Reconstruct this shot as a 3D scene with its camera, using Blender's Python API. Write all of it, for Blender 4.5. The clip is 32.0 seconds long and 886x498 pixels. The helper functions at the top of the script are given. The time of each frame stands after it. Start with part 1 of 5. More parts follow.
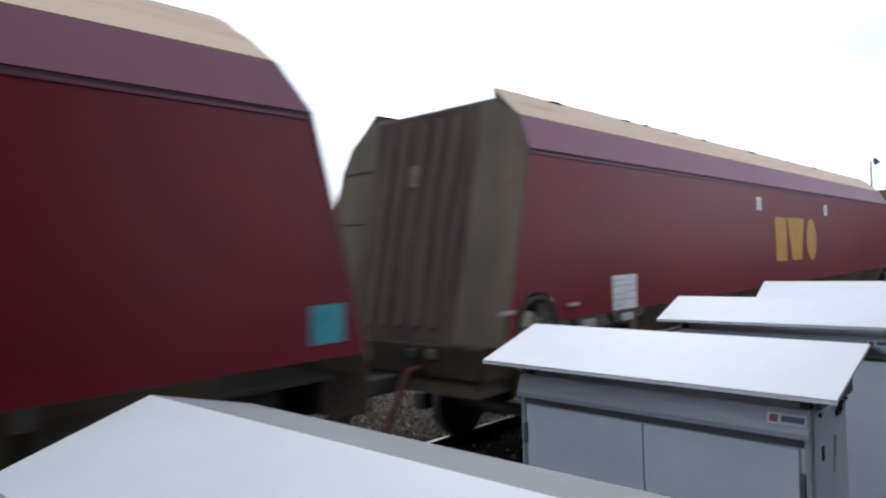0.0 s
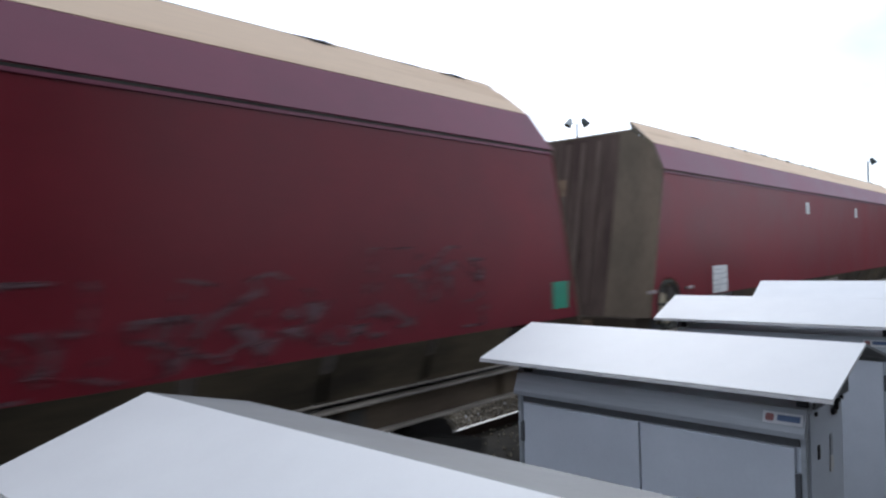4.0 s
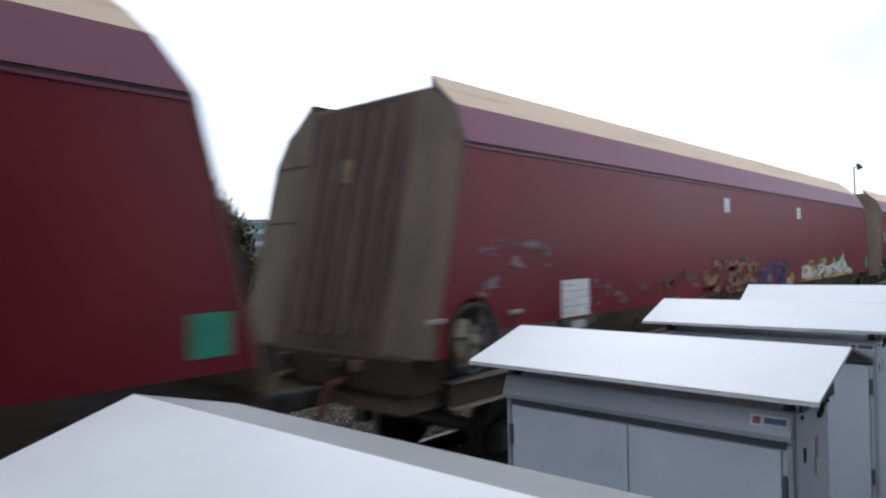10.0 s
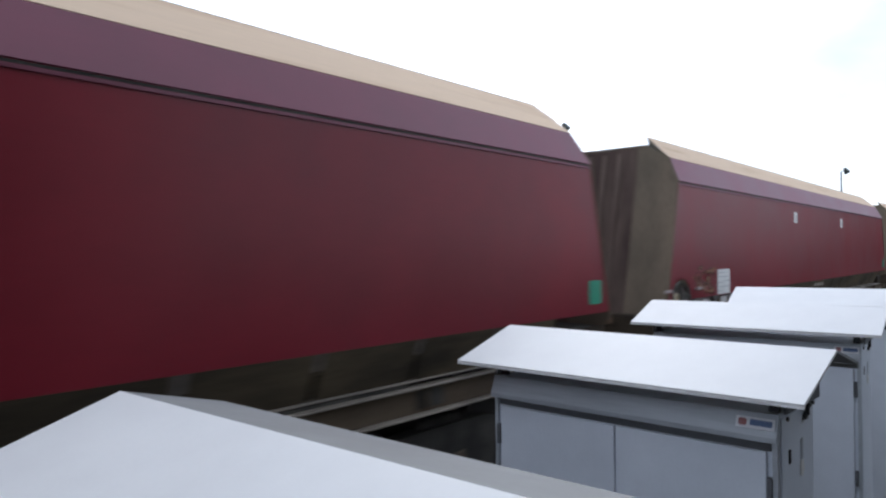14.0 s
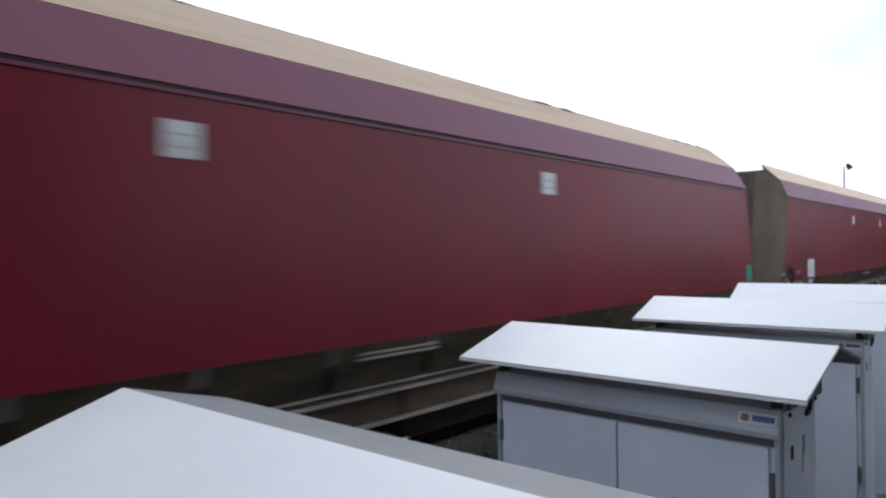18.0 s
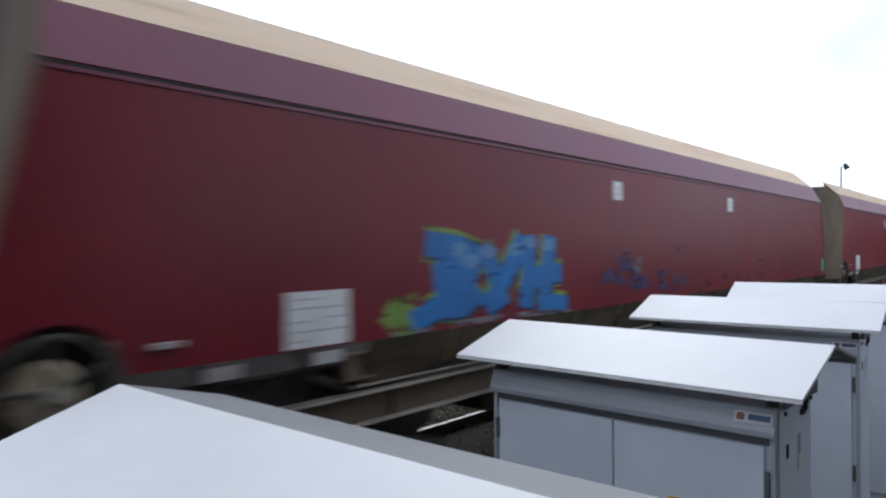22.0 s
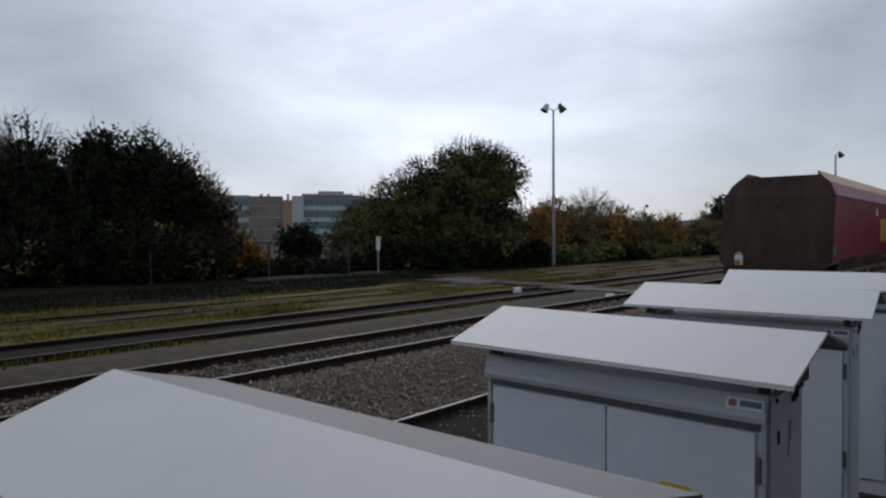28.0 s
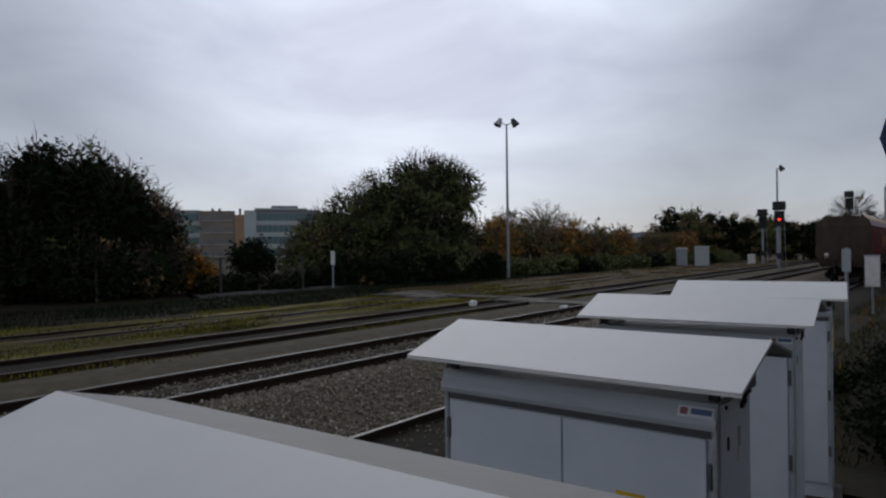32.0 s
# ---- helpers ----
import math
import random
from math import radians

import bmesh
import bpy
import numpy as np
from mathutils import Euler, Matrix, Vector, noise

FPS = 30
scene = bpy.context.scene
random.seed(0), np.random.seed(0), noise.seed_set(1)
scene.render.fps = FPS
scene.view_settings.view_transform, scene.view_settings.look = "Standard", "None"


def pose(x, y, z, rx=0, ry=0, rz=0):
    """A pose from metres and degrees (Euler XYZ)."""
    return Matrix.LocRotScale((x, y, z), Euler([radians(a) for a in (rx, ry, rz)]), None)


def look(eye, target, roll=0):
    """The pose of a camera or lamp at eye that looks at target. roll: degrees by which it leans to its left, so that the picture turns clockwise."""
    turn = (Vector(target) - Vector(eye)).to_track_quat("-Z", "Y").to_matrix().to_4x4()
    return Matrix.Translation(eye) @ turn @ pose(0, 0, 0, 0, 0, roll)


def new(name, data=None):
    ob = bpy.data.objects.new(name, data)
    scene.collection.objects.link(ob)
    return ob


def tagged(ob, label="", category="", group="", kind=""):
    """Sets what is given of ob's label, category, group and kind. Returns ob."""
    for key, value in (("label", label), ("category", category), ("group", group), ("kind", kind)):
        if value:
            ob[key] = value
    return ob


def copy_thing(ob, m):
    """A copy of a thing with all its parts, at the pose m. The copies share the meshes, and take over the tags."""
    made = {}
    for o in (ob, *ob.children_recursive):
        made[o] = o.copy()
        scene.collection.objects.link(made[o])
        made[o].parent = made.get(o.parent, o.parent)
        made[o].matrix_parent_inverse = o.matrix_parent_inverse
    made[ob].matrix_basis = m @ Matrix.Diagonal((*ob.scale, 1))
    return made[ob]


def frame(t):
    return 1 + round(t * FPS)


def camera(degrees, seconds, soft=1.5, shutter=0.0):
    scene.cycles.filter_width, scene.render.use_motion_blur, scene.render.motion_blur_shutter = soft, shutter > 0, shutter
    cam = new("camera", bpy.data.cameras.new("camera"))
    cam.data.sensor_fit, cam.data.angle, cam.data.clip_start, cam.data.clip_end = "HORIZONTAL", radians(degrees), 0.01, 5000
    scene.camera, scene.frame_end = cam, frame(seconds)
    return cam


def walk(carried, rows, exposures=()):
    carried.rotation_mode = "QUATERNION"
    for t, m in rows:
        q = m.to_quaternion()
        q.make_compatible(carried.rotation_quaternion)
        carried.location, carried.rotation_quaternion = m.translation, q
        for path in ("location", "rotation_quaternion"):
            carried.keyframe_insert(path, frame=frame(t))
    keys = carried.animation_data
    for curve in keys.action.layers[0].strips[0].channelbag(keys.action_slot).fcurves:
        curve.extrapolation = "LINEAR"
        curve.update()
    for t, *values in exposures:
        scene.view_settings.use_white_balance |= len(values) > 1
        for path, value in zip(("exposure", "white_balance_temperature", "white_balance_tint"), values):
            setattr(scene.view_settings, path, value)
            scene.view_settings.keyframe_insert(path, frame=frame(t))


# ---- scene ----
cam = camera(65.5, 32.0, soft=2.3, shutter=0.7)
EYE = (0.0, 0.0, 1.85)
# seconds, tilt, lean, heading of the hand-held camera
TURNS = [
    (0, 90.49, 1.76, -47.21), (0.5, 90.39, 1.66, -47.41), (1, 90.36, 1.56, -47.53),
    (1.5, 90.30, 1.53, -47.56), (2, 90.28, 1.53, -47.61), (2.5, 90.35, 1.52, -47.59),
    (3, 90.44, 1.83, -47.41), (3.5, 90.29, 1.58, -47.35), (5.5, 90.49, 1.72, -47.59),
    (6, 90.49, 1.70, -47.51), (6.5, 90.51, 1.66, -47.49), (7, 90.51, 1.65, -47.52),
    (7.5, 90.41, 1.51, -47.68), (8, 90.56, 1.52, -47.80), (8.5, 90.55, 1.42, -47.83),
    (9, 90.55, 1.51, -47.68), (9.5, 90.37, 1.31, -47.80), (10, 90.51, 1.27, -48.28),
    (10.5, 90.71, 0.82, -49.12), (11, 91.04, 0.78, -48.84), (11.5, 91.03, 0.92, -48.86),
    (12, 90.71, 0.79, -48.80), (12.5, 90.62, 0.84, -48.66), (13, 90.61, 0.84, -48.71),
    (13.5, 90.50, 0.67, -48.95), (14, 90.44, 0.67, -49.13), (14.5, 90.36, 0.73, -49.09),
    (16.5, 90.22, 0.74, -49.11), (17, 90.23, 0.83, -49.13), (17.5, 90.21, 0.91, -49.07),
    (18, 90.15, 0.76, -48.96), (18.5, 90.22, 0.75, -48.98), (19, 90.12, 0.50, -49.25),
    (19.5, 90.16, 0.71, -49.08), (20, 89.94, 0.54, -49.15), (20.5, 89.98, 0.61, -49.14),
    (21, 89.98, 0.69, -48.95), (21.5, 89.89, 0.54, -48.96), (22, 89.96, 0.48, -49.18),
    (22.5, 89.97, 0.47, -49.12), (23, 89.97, 0.47, -49.09), (23.5, 89.66, 0.28, -49.00),
    (24, 89.53, 0.49, -47.86), (24.5, 89.19, 0.62, -48.16), (25, 89.04, 0.21, -48.86),
    (25.5, 88.99, 0.12, -49.22), (27.5, 88.84, 0.27, -49.53), (28, 88.83, 0.24, -49.60),
    (28.5, 88.92, 0.18, -49.93), (29, 89.12, 0.37, -50.31), (29.5, 89.25, 0.43, -50.85),
    (30, 90.28, 0.77, -53.52), (30.5, 90.10, 0.91, -53.46), (31, 90.03, 0.93, -53.40),
    (31.5, 89.93, 0.84, -53.37), (32, 89.94, 0.73, -53.32),
]
PATH = [(t, pose(*EYE, rx, ry, rz)) for t, rx, ry, rz in TURNS]
EXPOSURES = [(0.0, 1.44, 6500, 10), (23.5, 1.44, 6500, 10), (24.2, 1.38, 6500, 10), (25.0, 1.5, 6500, 10), (25.6, 1.5, 6500, 10), (26.6, 0.55, 6700, 11), (27.5, 0.13, 6780, 12), (29.5, 0.07, 6780, 12),
             (30.0, -0.04, 6780, 12), (32.0, -0.12, 6780, 12)]
walk(cam, PATH, EXPOSURES)

# ---- world and light: an overcast noon ----
world = bpy.data.worlds.new("overcast_sky")
scene.world = world
world.use_nodes = True
SUN_WAY = tuple(Vector((0.72, 0.60, 0.40)).normalized())     # where the sun stands behind the cloud


def build_world():
    nt = world.node_tree
    nt.nodes.clear()
    out = nt.nodes.new("ShaderNodeOutputWorld")
    add = nt.nodes.new("ShaderNodeAddShader")
    bg_sky = nt.nodes.new("ShaderNodeBackground")
    bg_cloud = nt.nodes.new("ShaderNodeBackground")
    sky = nt.nodes.new("ShaderNodeTexSky")
    sky.sky_type = "NISHITA"
    sky.sun_disc = False
    sky.sun_elevation = math.asin(SUN_WAY[2])
    sky.sun_rotation = math.atan2(SUN_WAY[0], SUN_WAY[1])
    sky.air_density = 1.0
    sky.dust_density = 0.2
    bg_sky.inputs["Strength"].default_value = 0.012
    nt.links.new(sky.outputs[0], bg_sky.inputs["Color"])
    tc = nt.nodes.new("ShaderNodeTexCoord")
    mp = nt.nodes.new("ShaderNodeMapping")
    mp.inputs["Scale"].default_value = (1.3, 1.3, 3.4)
    n1 = nt.nodes.new("ShaderNodeTexNoise")
    n1.inputs["Scale"].default_value = 2.1
    n1.inputs["Detail"].default_value = 5.0
    n1.inputs["Roughness"].default_value = 0.5
    n1.inputs["Distortion"].default_value = 0.4
    ramp = nt.nodes.new("ShaderNodeValToRGB")
    ramp.color_ramp.elements[0].position = 0.3
    ramp.color_ramp.elements[0].color = (0.43, 0.475, 0.60, 1)
    ramp.color_ramp.elements[1].position = 0.66
    ramp.color_ramp.elements[1].color = (0.655, 0.74, 0.875, 1)
    nt.links.new(tc.outputs["Generated"], mp.inputs["Vector"])
    nt.links.new(mp.outputs[0], n1.inputs["Vector"])
    nt.links.new(n1.outputs["Fac"], ramp.inputs["Fac"])
    dot = nt.nodes.new("ShaderNodeVectorMath")
    dot.operation = "DOT_PRODUCT"
    dot.inputs[1].default_value = SUN_WAY
    veil = nt.nodes.new("ShaderNodeMapRange")
    veil.interpolation_type = "SMOOTHSTEP"
    veil.inputs["From Min"].default_value = 0.86
    veil.inputs["From Max"].default_value = 1.0
    veil.inputs["To Min"].default_value = 0.68
    veil.inputs["To Max"].default_value = 1.40
    lit = nt.nodes.new("ShaderNodeMix")
    lit.data_type, lit.blend_type = "RGBA", "MULTIPLY"
    lit.inputs["Factor"].default_value = 1.0
    nt.links.new(tc.outputs["Generated"], dot.inputs[0])
    nt.links.new(dot.outputs["Value"], veil.inputs["Value"])
    nt.links.new(ramp.outputs[0], lit.inputs["A"])
    nt.links.new(veil.outputs[0], lit.inputs["B"])
    nt.links.new(lit.outputs["Result"], bg_cloud.inputs["Color"])
    bg_cloud.inputs["Strength"].default_value = 0.92
    nt.links.new(bg_sky.outputs[0], add.inputs[0])
    nt.links.new(bg_cloud.outputs[0], add.inputs[1])
    nt.links.new(add.outputs[0], out.inputs["Surface"])


build_world()
sun = new("sun", bpy.data.lights.new("sun", "SUN"))
sun.data.energy = 0.4
sun.data.angle = radians(40)
sun.data.color = (1.0, 0.97, 0.93)
sun.matrix_world = look(Vector(SUN_WAY) * 60, (0, 0, 0))


# ---- materials ----
def mat(name, colour, rough=0.6, metal=0.0, vary=0.25, scale=6.0, second=None, fine=60.0, bump=0.15, spec=None,
        stretch=(1, 1, 1), random_tint=0.0, ramp=(0.35, 0.7), island=False):
    """A surface with stains at one scale, grain at another and fine relief; second: the colour of its stains."""
    spec = spec if spec is not None else 0.5 if rough < 0.7 else 0.12
    m = bpy.data.materials.new(name)
    m.use_nodes = True
    nt = m.node_tree
    b = nt.nodes["Principled BSDF"]
    b.inputs["Roughness"].default_value = rough
    b.inputs["Metallic"].default_value = metal
    b.inputs["Specular IOR Level"].default_value = spec
    tc = nt.nodes.new("ShaderNodeTexCoord")
    mp = nt.nodes.new("ShaderNodeMapping")
    mp.inputs["Scale"].default_value = stretch
    nt.links.new(tc.outputs["Object"], mp.inputs["Vector"])
    n1 = nt.nodes.new("ShaderNodeTexNoise")
    n1.inputs["Scale"].default_value = scale
    n1.inputs["Detail"].default_value = 6.0
    n1.inputs["Roughness"].default_value = 0.6
    n2 = nt.nodes.new("ShaderNodeTexNoise")
    n2.inputs["Scale"].default_value = fine
    n2.inputs["Detail"].default_value = 3.0
    nt.links.new(mp.outputs[0], n1.inputs["Vector"])
    nt.links.new(mp.outputs[0], n2.inputs["Vector"])
    cr = nt.nodes.new("ShaderNodeValToRGB")
    second = second or tuple(c * (1 - vary) for c in colour)
    cr.color_ramp.elements[0].position, cr.color_ramp.elements[1].position = ramp
    cr.color_ramp.elements[0].color = (*second, 1)
    cr.color_ramp.elements[1].color = (*colour, 1)
    nt.links.new(n1.outputs["Fac"], cr.inputs["Fac"])
    grain = nt.nodes.new("ShaderNodeMix")
    grain.data_type, grain.blend_type = "RGBA", "MULTIPLY"
    grain.inputs["Factor"].default_value = min(1.0, 0.5 + vary)
    mr = nt.nodes.new("ShaderNodeMapRange")
    mr.inputs["To Min"].default_value = 1 - vary
    mr.inputs["To Max"].default_value = 1 + vary * 0.6
    nt.links.new(n2.outputs["Fac"], mr.inputs["Value"])
    nt.links.new(cr.outputs[0], grain.inputs["A"])
    nt.links.new(mr.outputs[0], grain.inputs["B"])
    last = grain.outputs["Result"]
    if random_tint:
        hs = nt.nodes.new("ShaderNodeHueSaturation")
        mr2 = nt.nodes.new("ShaderNodeMapRange")
        mr2.inputs["To Min"].default_value = 1 - random_tint
        mr2.inputs["To Max"].default_value = 1 + random_tint
        if island:
            g = nt.nodes.new("ShaderNodeNewGeometry")
            nt.links.new(g.outputs["Random Per Island"], mr2.inputs["Value"])
        else:
            oi = nt.nodes.new("ShaderNodeObjectInfo")
            nt.links.new(oi.outputs["Random"], mr2.inputs["Value"])
        nt.links.new(mr2.outputs[0], hs.inputs["Value"])
        nt.links.new(last, hs.inputs["Color"])
        last = hs.outputs["Color"]
    nt.links.new(last, b.inputs["Base Color"])
    rr = nt.nodes.new("ShaderNodeMapRange")
    rr.inputs["To Min"].default_value = max(0.03, rough - 0.12)
    rr.inputs["To Max"].default_value = min(1.0, rough + 0.12)
    nt.links.new(n1.outputs["Fac"], rr.inputs["Value"])
    nt.links.new(rr.outputs[0], b.inputs["Roughness"])
    if bump:
        bp = nt.nodes.new("ShaderNodeBump")
        bp.inputs["Strength"].default_value = bump
        bp.inputs["Distance"].default_value = 0.01
        nt.links.new(n2.outputs["Fac"], bp.inputs["Height"])
        nt.links.new(bp.outputs[0], b.inputs["Normal"])
    return m


def glow(name, colour, strength):
    m = bpy.data.materials.new(name)
    m.use_nodes = True
    b = m.node_tree.nodes["Principled BSDF"]
    b.inputs["Base Color"].default_value = (*colour, 1)
    b.inputs["Emission Color"].default_value = (*colour, 1)
    b.inputs["Emission Strength"].default_value = strength
    return m


M = dict(
    maroon=mat("maroon_paint", (0.235, 0.0140, 0.0255), 0.38, 0, 0.16, 0.6, second=(0.165, 0.0105, 0.0195), fine=25, bump=0.015, spec=0.32, random_tint=0.12),
    # Paler purple of the upper band includes the sky's reflection as colour.
    maroon_band=mat("dusty_maroon_with_sky_sheen", (0.235, 0.050, 0.085), 0.45, 0, 0.12, 0.8, second=(0.175, 0.038, 0.064), fine=25, bump=0.03, spec=0.5, random_tint=0.1),
    hood=mat("dusty_cream_hood", (0.72, 0.54, 0.385), 0.75, 0, 0.14, 0.9, second=(0.42, 0.25, 0.13), fine=18, bump=0.08, ramp=(0.2, 0.46), random_tint=0.12, stretch=(0.22, 1, 2.5)),
    end_dirt=mat("coal_dusty_brown", (0.215, 0.163, 0.118), 0.95, 0, 0.25, 1.6, second=(0.12, 0.10, 0.075), fine=30, stretch=(1, 1, 0.25)),
    end_purple=mat("rain_streaked_maroon_end", (0.145, 0.105, 0.086), 0.92, 0, 0.35, 2.4, second=(0.075, 0.050, 0.043), fine=14, stretch=(1, 1, 0.12)),
    end_rib=mat("paler_streaked_rib", (0.185, 0.142, 0.115), 0.92, 0, 0.35, 2.0, second=(0.11, 0.074, 0.062), fine=14, stretch=(1, 1, 0.12)),
    end_plate=mat("rusty_tan_plate", (0.30, 0.20, 0.13), 0.8, 0, 0.25, 5, second=(0.17, 0.11, 0.075)),
    skirt=mat("grimy_olive_brown_skirt", (0.145, 0.112, 0.072), 0.85, 0, 0.3, 1.3, second=(0.055, 0.045, 0.033), fine=18, stretch=(0.6, 1, 2)),
    residue=mat("black_coal_residue", (0.03, 0.028, 0.025), 0.9, 0, 0.3, 6),
    end_brown=mat("dark_brown_last_end", (0.082, 0.059, 0.045), 0.95, 0, 0.3, 1.6, second=(0.046, 0.032, 0.024), fine=20, stretch=(1, 1, 0.2)),
    chute=mat("grimy_brown_chute", (0.085, 0.065, 0.045), 0.85, 0, 0.35, 2, second=(0.04, 0.03, 0.024), fine=30),
    underframe=mat("brake_dust_steel", (0.10, 0.093, 0.080), 0.75, 0, 0.35, 3, second=(0.045, 0.042, 0.038), fine=40),
    solebar=mat("rust_brown_solebar", (0.155, 0.118, 0.078), 0.75, 0, 0.3, 2.2, second=(0.085, 0.062, 0.044), fine=30, stretch=(0.4, 1, 1)),
    flange=mat("worn_flange_edge", (0.42, 0.36, 0.29), 0.6, 0, 0.3, 1.2, second=(0.16, 0.135, 0.11), fine=30),
    wheel=mat("dirty_wheel_steel", (0.06, 0.052, 0.045), 0.6, 0.3, 0.3, 6, fine=50),
    handrim=mat("grey_green_dusty_rim", (0.085, 0.082, 0.066), 0.7, 0, 0.3, 6, second=(0.04, 0.038, 0.03)),
    label_pale=mat("pale_label_card", (0.55, 0.53, 0.50), 0.6, 0, 0.15, 6),
    brake=mat("pale_dusty_handwheel", (0.50, 0.47, 0.38), 0.7, 0, 0.25, 5, second=(0.28, 0.25, 0.2), fine=40),
    gear=mat("tan_dusty_gear_case", (0.62, 0.53, 0.39), 0.7, 0, 0.3, 6, second=(0.34, 0.27, 0.17), fine=40),
    handle=mat("chipped_pale_handle", (0.46, 0.41, 0.39), 0.6, 0, 0.2, 7, second=(0.30, 0.24, 0.22)),
    white=mat("white_panel_paint", (0.80, 0.79, 0.76), 0.5, 0, 0.06, 6, second=(0.66, 0.64, 0.6), fine=40, bump=0.03),
    panel_text=mat("grey_panel_print", (0.50, 0.49, 0.48), 0.6, 0, 0.1, 9),
    teal=mat("green_plate_paint", (0.02, 0.30, 0.17), 0.5, 0, 0.1, 6, second=(0.015, 0.24, 0.15)),
    cyan=mat("turquoise_plate_paint", (0.05, 0.38, 0.40), 0.5, 0, 0.1, 6, second=(0.04, 0.30, 0.33)),
    gold=mat("golden_yellow_paint", (0.62, 0.32, 0.045), 0.5, 0, 0.12, 3, second=(0.48, 0.24, 0.035), fine=20),
    red_hose=mat("red_hose_rubber", (0.20, 0.06, 0.045), 0.6, 0, 0.2, 8),
    yellow_hose=mat("ochre_hose_rubber", (0.17, 0.125, 0.06), 0.6, 0, 0.2, 8),
    black=mat("recess_shade_black", (0.015, 0.015, 0.016), 0.5, 0, 0.2, 9),
    orange=mat("orange_marker_paint", (0.50, 0.22, 0.08), 0.6, 0, 0.2, 9),
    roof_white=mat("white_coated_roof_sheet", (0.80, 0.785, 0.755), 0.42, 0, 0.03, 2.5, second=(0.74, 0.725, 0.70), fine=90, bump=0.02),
    roof_back=mat("grey_back_sheet", (0.235, 0.238, 0.232), 0.6, 0, 0.15, 3, second=(0.165, 0.168, 0.165), fine=60, bump=0.04),
    brick_wall=mat("dark_shade_wall_brick", (0.055, 0.045, 0.04), 0.9, 0, 0.3, 2, second=(0.03, 0.026, 0.024), fine=12, bump=0.4),
    case_grey=mat("grey_case_paint", (0.72, 0.755, 0.80), 0.5, 0, 0.07, 3, second=(0.65, 0.685, 0.73), fine=70, bump=0.03),
    case_trim=mat("brushed_grey_trim", (0.50, 0.53, 0.55), 0.4, 0.1, 0.22, 9, second=(0.36, 0.38, 0.395), fine=60, stretch=(1, 0.06, 1)),
    case_dark=mat("dark_hinge_and_recess_shade", (0.12, 0.125, 0.13), 0.6, 0, 0.15, 5),
    lock=mat("black_lock_metal", (0.03, 0.03, 0.032), 0.4, 0.4, 0.2, 9),
    sticker=mat("yellow_warning_sticker", (0.75, 0.50, 0.02), 0.5, 0, 0.08, 12),
    blue_print=mat("blue_label_print", (0.10, 0.16, 0.29), 0.5, 0, 0.1, 12),
    red_print=mat("red_label_print", (0.36, 0.13, 0.12), 0.5, 0, 0.1, 12),
    rail_side=mat("rusty_rail_web", (0.045, 0.030, 0.022), 0.8, 0, 0.3, 4, second=(0.028, 0.018, 0.014)),
    rail_top=mat("worn_rail_head", (0.24, 0.235, 0.23), 0.45, 0.6, 0.15, 6, fine=80),
    rail_mid=mat("dim_worn_rail_head", (0.26, 0.25, 0.24), 0.5, 0.2, 0.15, 6, fine=80),
    pale_stone=mat("pale_limestone_chip", (0.52, 0.49, 0.45), 0.9, 0, 0.2, 12, random_tint=0.3, island=True),
    rail_dull=mat("dull_rusty_rail_head", (0.11, 0.085, 0.07), 0.55, 0.3, 0.2, 6),
    sleeper=mat("weathered_sleeper", (0.13, 0.115, 0.10), 0.9, 0, 0.3, 5, second=(0.07, 0.06, 0.05), random_tint=0.25),
    ballast=mat("ballast_bed", (0.24, 0.20, 0.145), 0.95, 0, 0.5, 5, second=(0.11, 0.092, 0.07), fine=22, bump=0.6),
    stone=mat("ballast_stone", (0.40, 0.345, 0.26), 0.9, 0, 0.3, 12, second=(0.18, 0.155, 0.125), random_tint=0.4, island=True),
    ballast_dark=mat("oily_ballast_bed", (0.036, 0.030, 0.021), 0.95, 0, 0.5, 5, second=(0.017, 0.014, 0.010), fine=22, bump=0.9),
    walkway=mat("grey_cess_gravel", (0.112, 0.099, 0.068), 0.95, 0, 0.3, 3, second=(0.068, 0.058, 0.040), fine=35, bump=0.5),
    soil=mat("scrubby_soil", (0.034, 0.027, 0.015), 0.95, 0, 0.45, 0.8, second=(0.019, 0.018, 0.009), fine=9, bump=0.8),
    turf=mat("yellowish_turf", (0.17, 0.14, 0.03), 0.95, 0, 0.4, 0.9, second=(0.024, 0.019, 0.012), fine=9, bump=0.8, stretch=(0.12, 1.7, 1), ramp=(0.42, 0.62)),
    grass=mat("grass_blades", (0.27, 0.235, 0.038), 0.85, 0, 0.3, 1.2, second=(0.075, 0.072, 0.017), bump=0, random_tint=0.4, island=True),
    verge_blade=mat("dry_verge_grass", (0.20, 0.14, 0.045), 0.9, 0, 0.3, 1.2, second=(0.075, 0.055, 0.022), bump=0, random_tint=0.35, island=True),
    scrub_grass=mat("brown_green_scrub_grass", (0.085, 0.080, 0.030), 0.9, 0, 0.3, 1.2, second=(0.055, 0.045, 0.022), bump=0, random_tint=0.35, island=True),
    crossing=mat("grimy_patched_concrete", (0.21, 0.195, 0.175), 0.9, 0, 0.4, 2.2, second=(0.07, 0.062, 0.05), fine=25, bump=0.4, random_tint=0.55),
    fence=mat("damp_dark_concrete", (0.10, 0.09, 0.08), 0.9, 0, 0.3, 4, second=(0.06, 0.055, 0.05), fine=30),
    concrete=mat("pale_concrete", (0.36, 0.35, 0.33), 0.85, 0, 0.25, 2, second=(0.24, 0.23, 0.21), fine=30, bump=0.3, random_tint=0.15),
    galvanised=mat("galvanised_steel", (0.36, 0.38, 0.40), 0.45, 0.4, 0.15, 4, second=(0.27, 0.29, 0.3)),
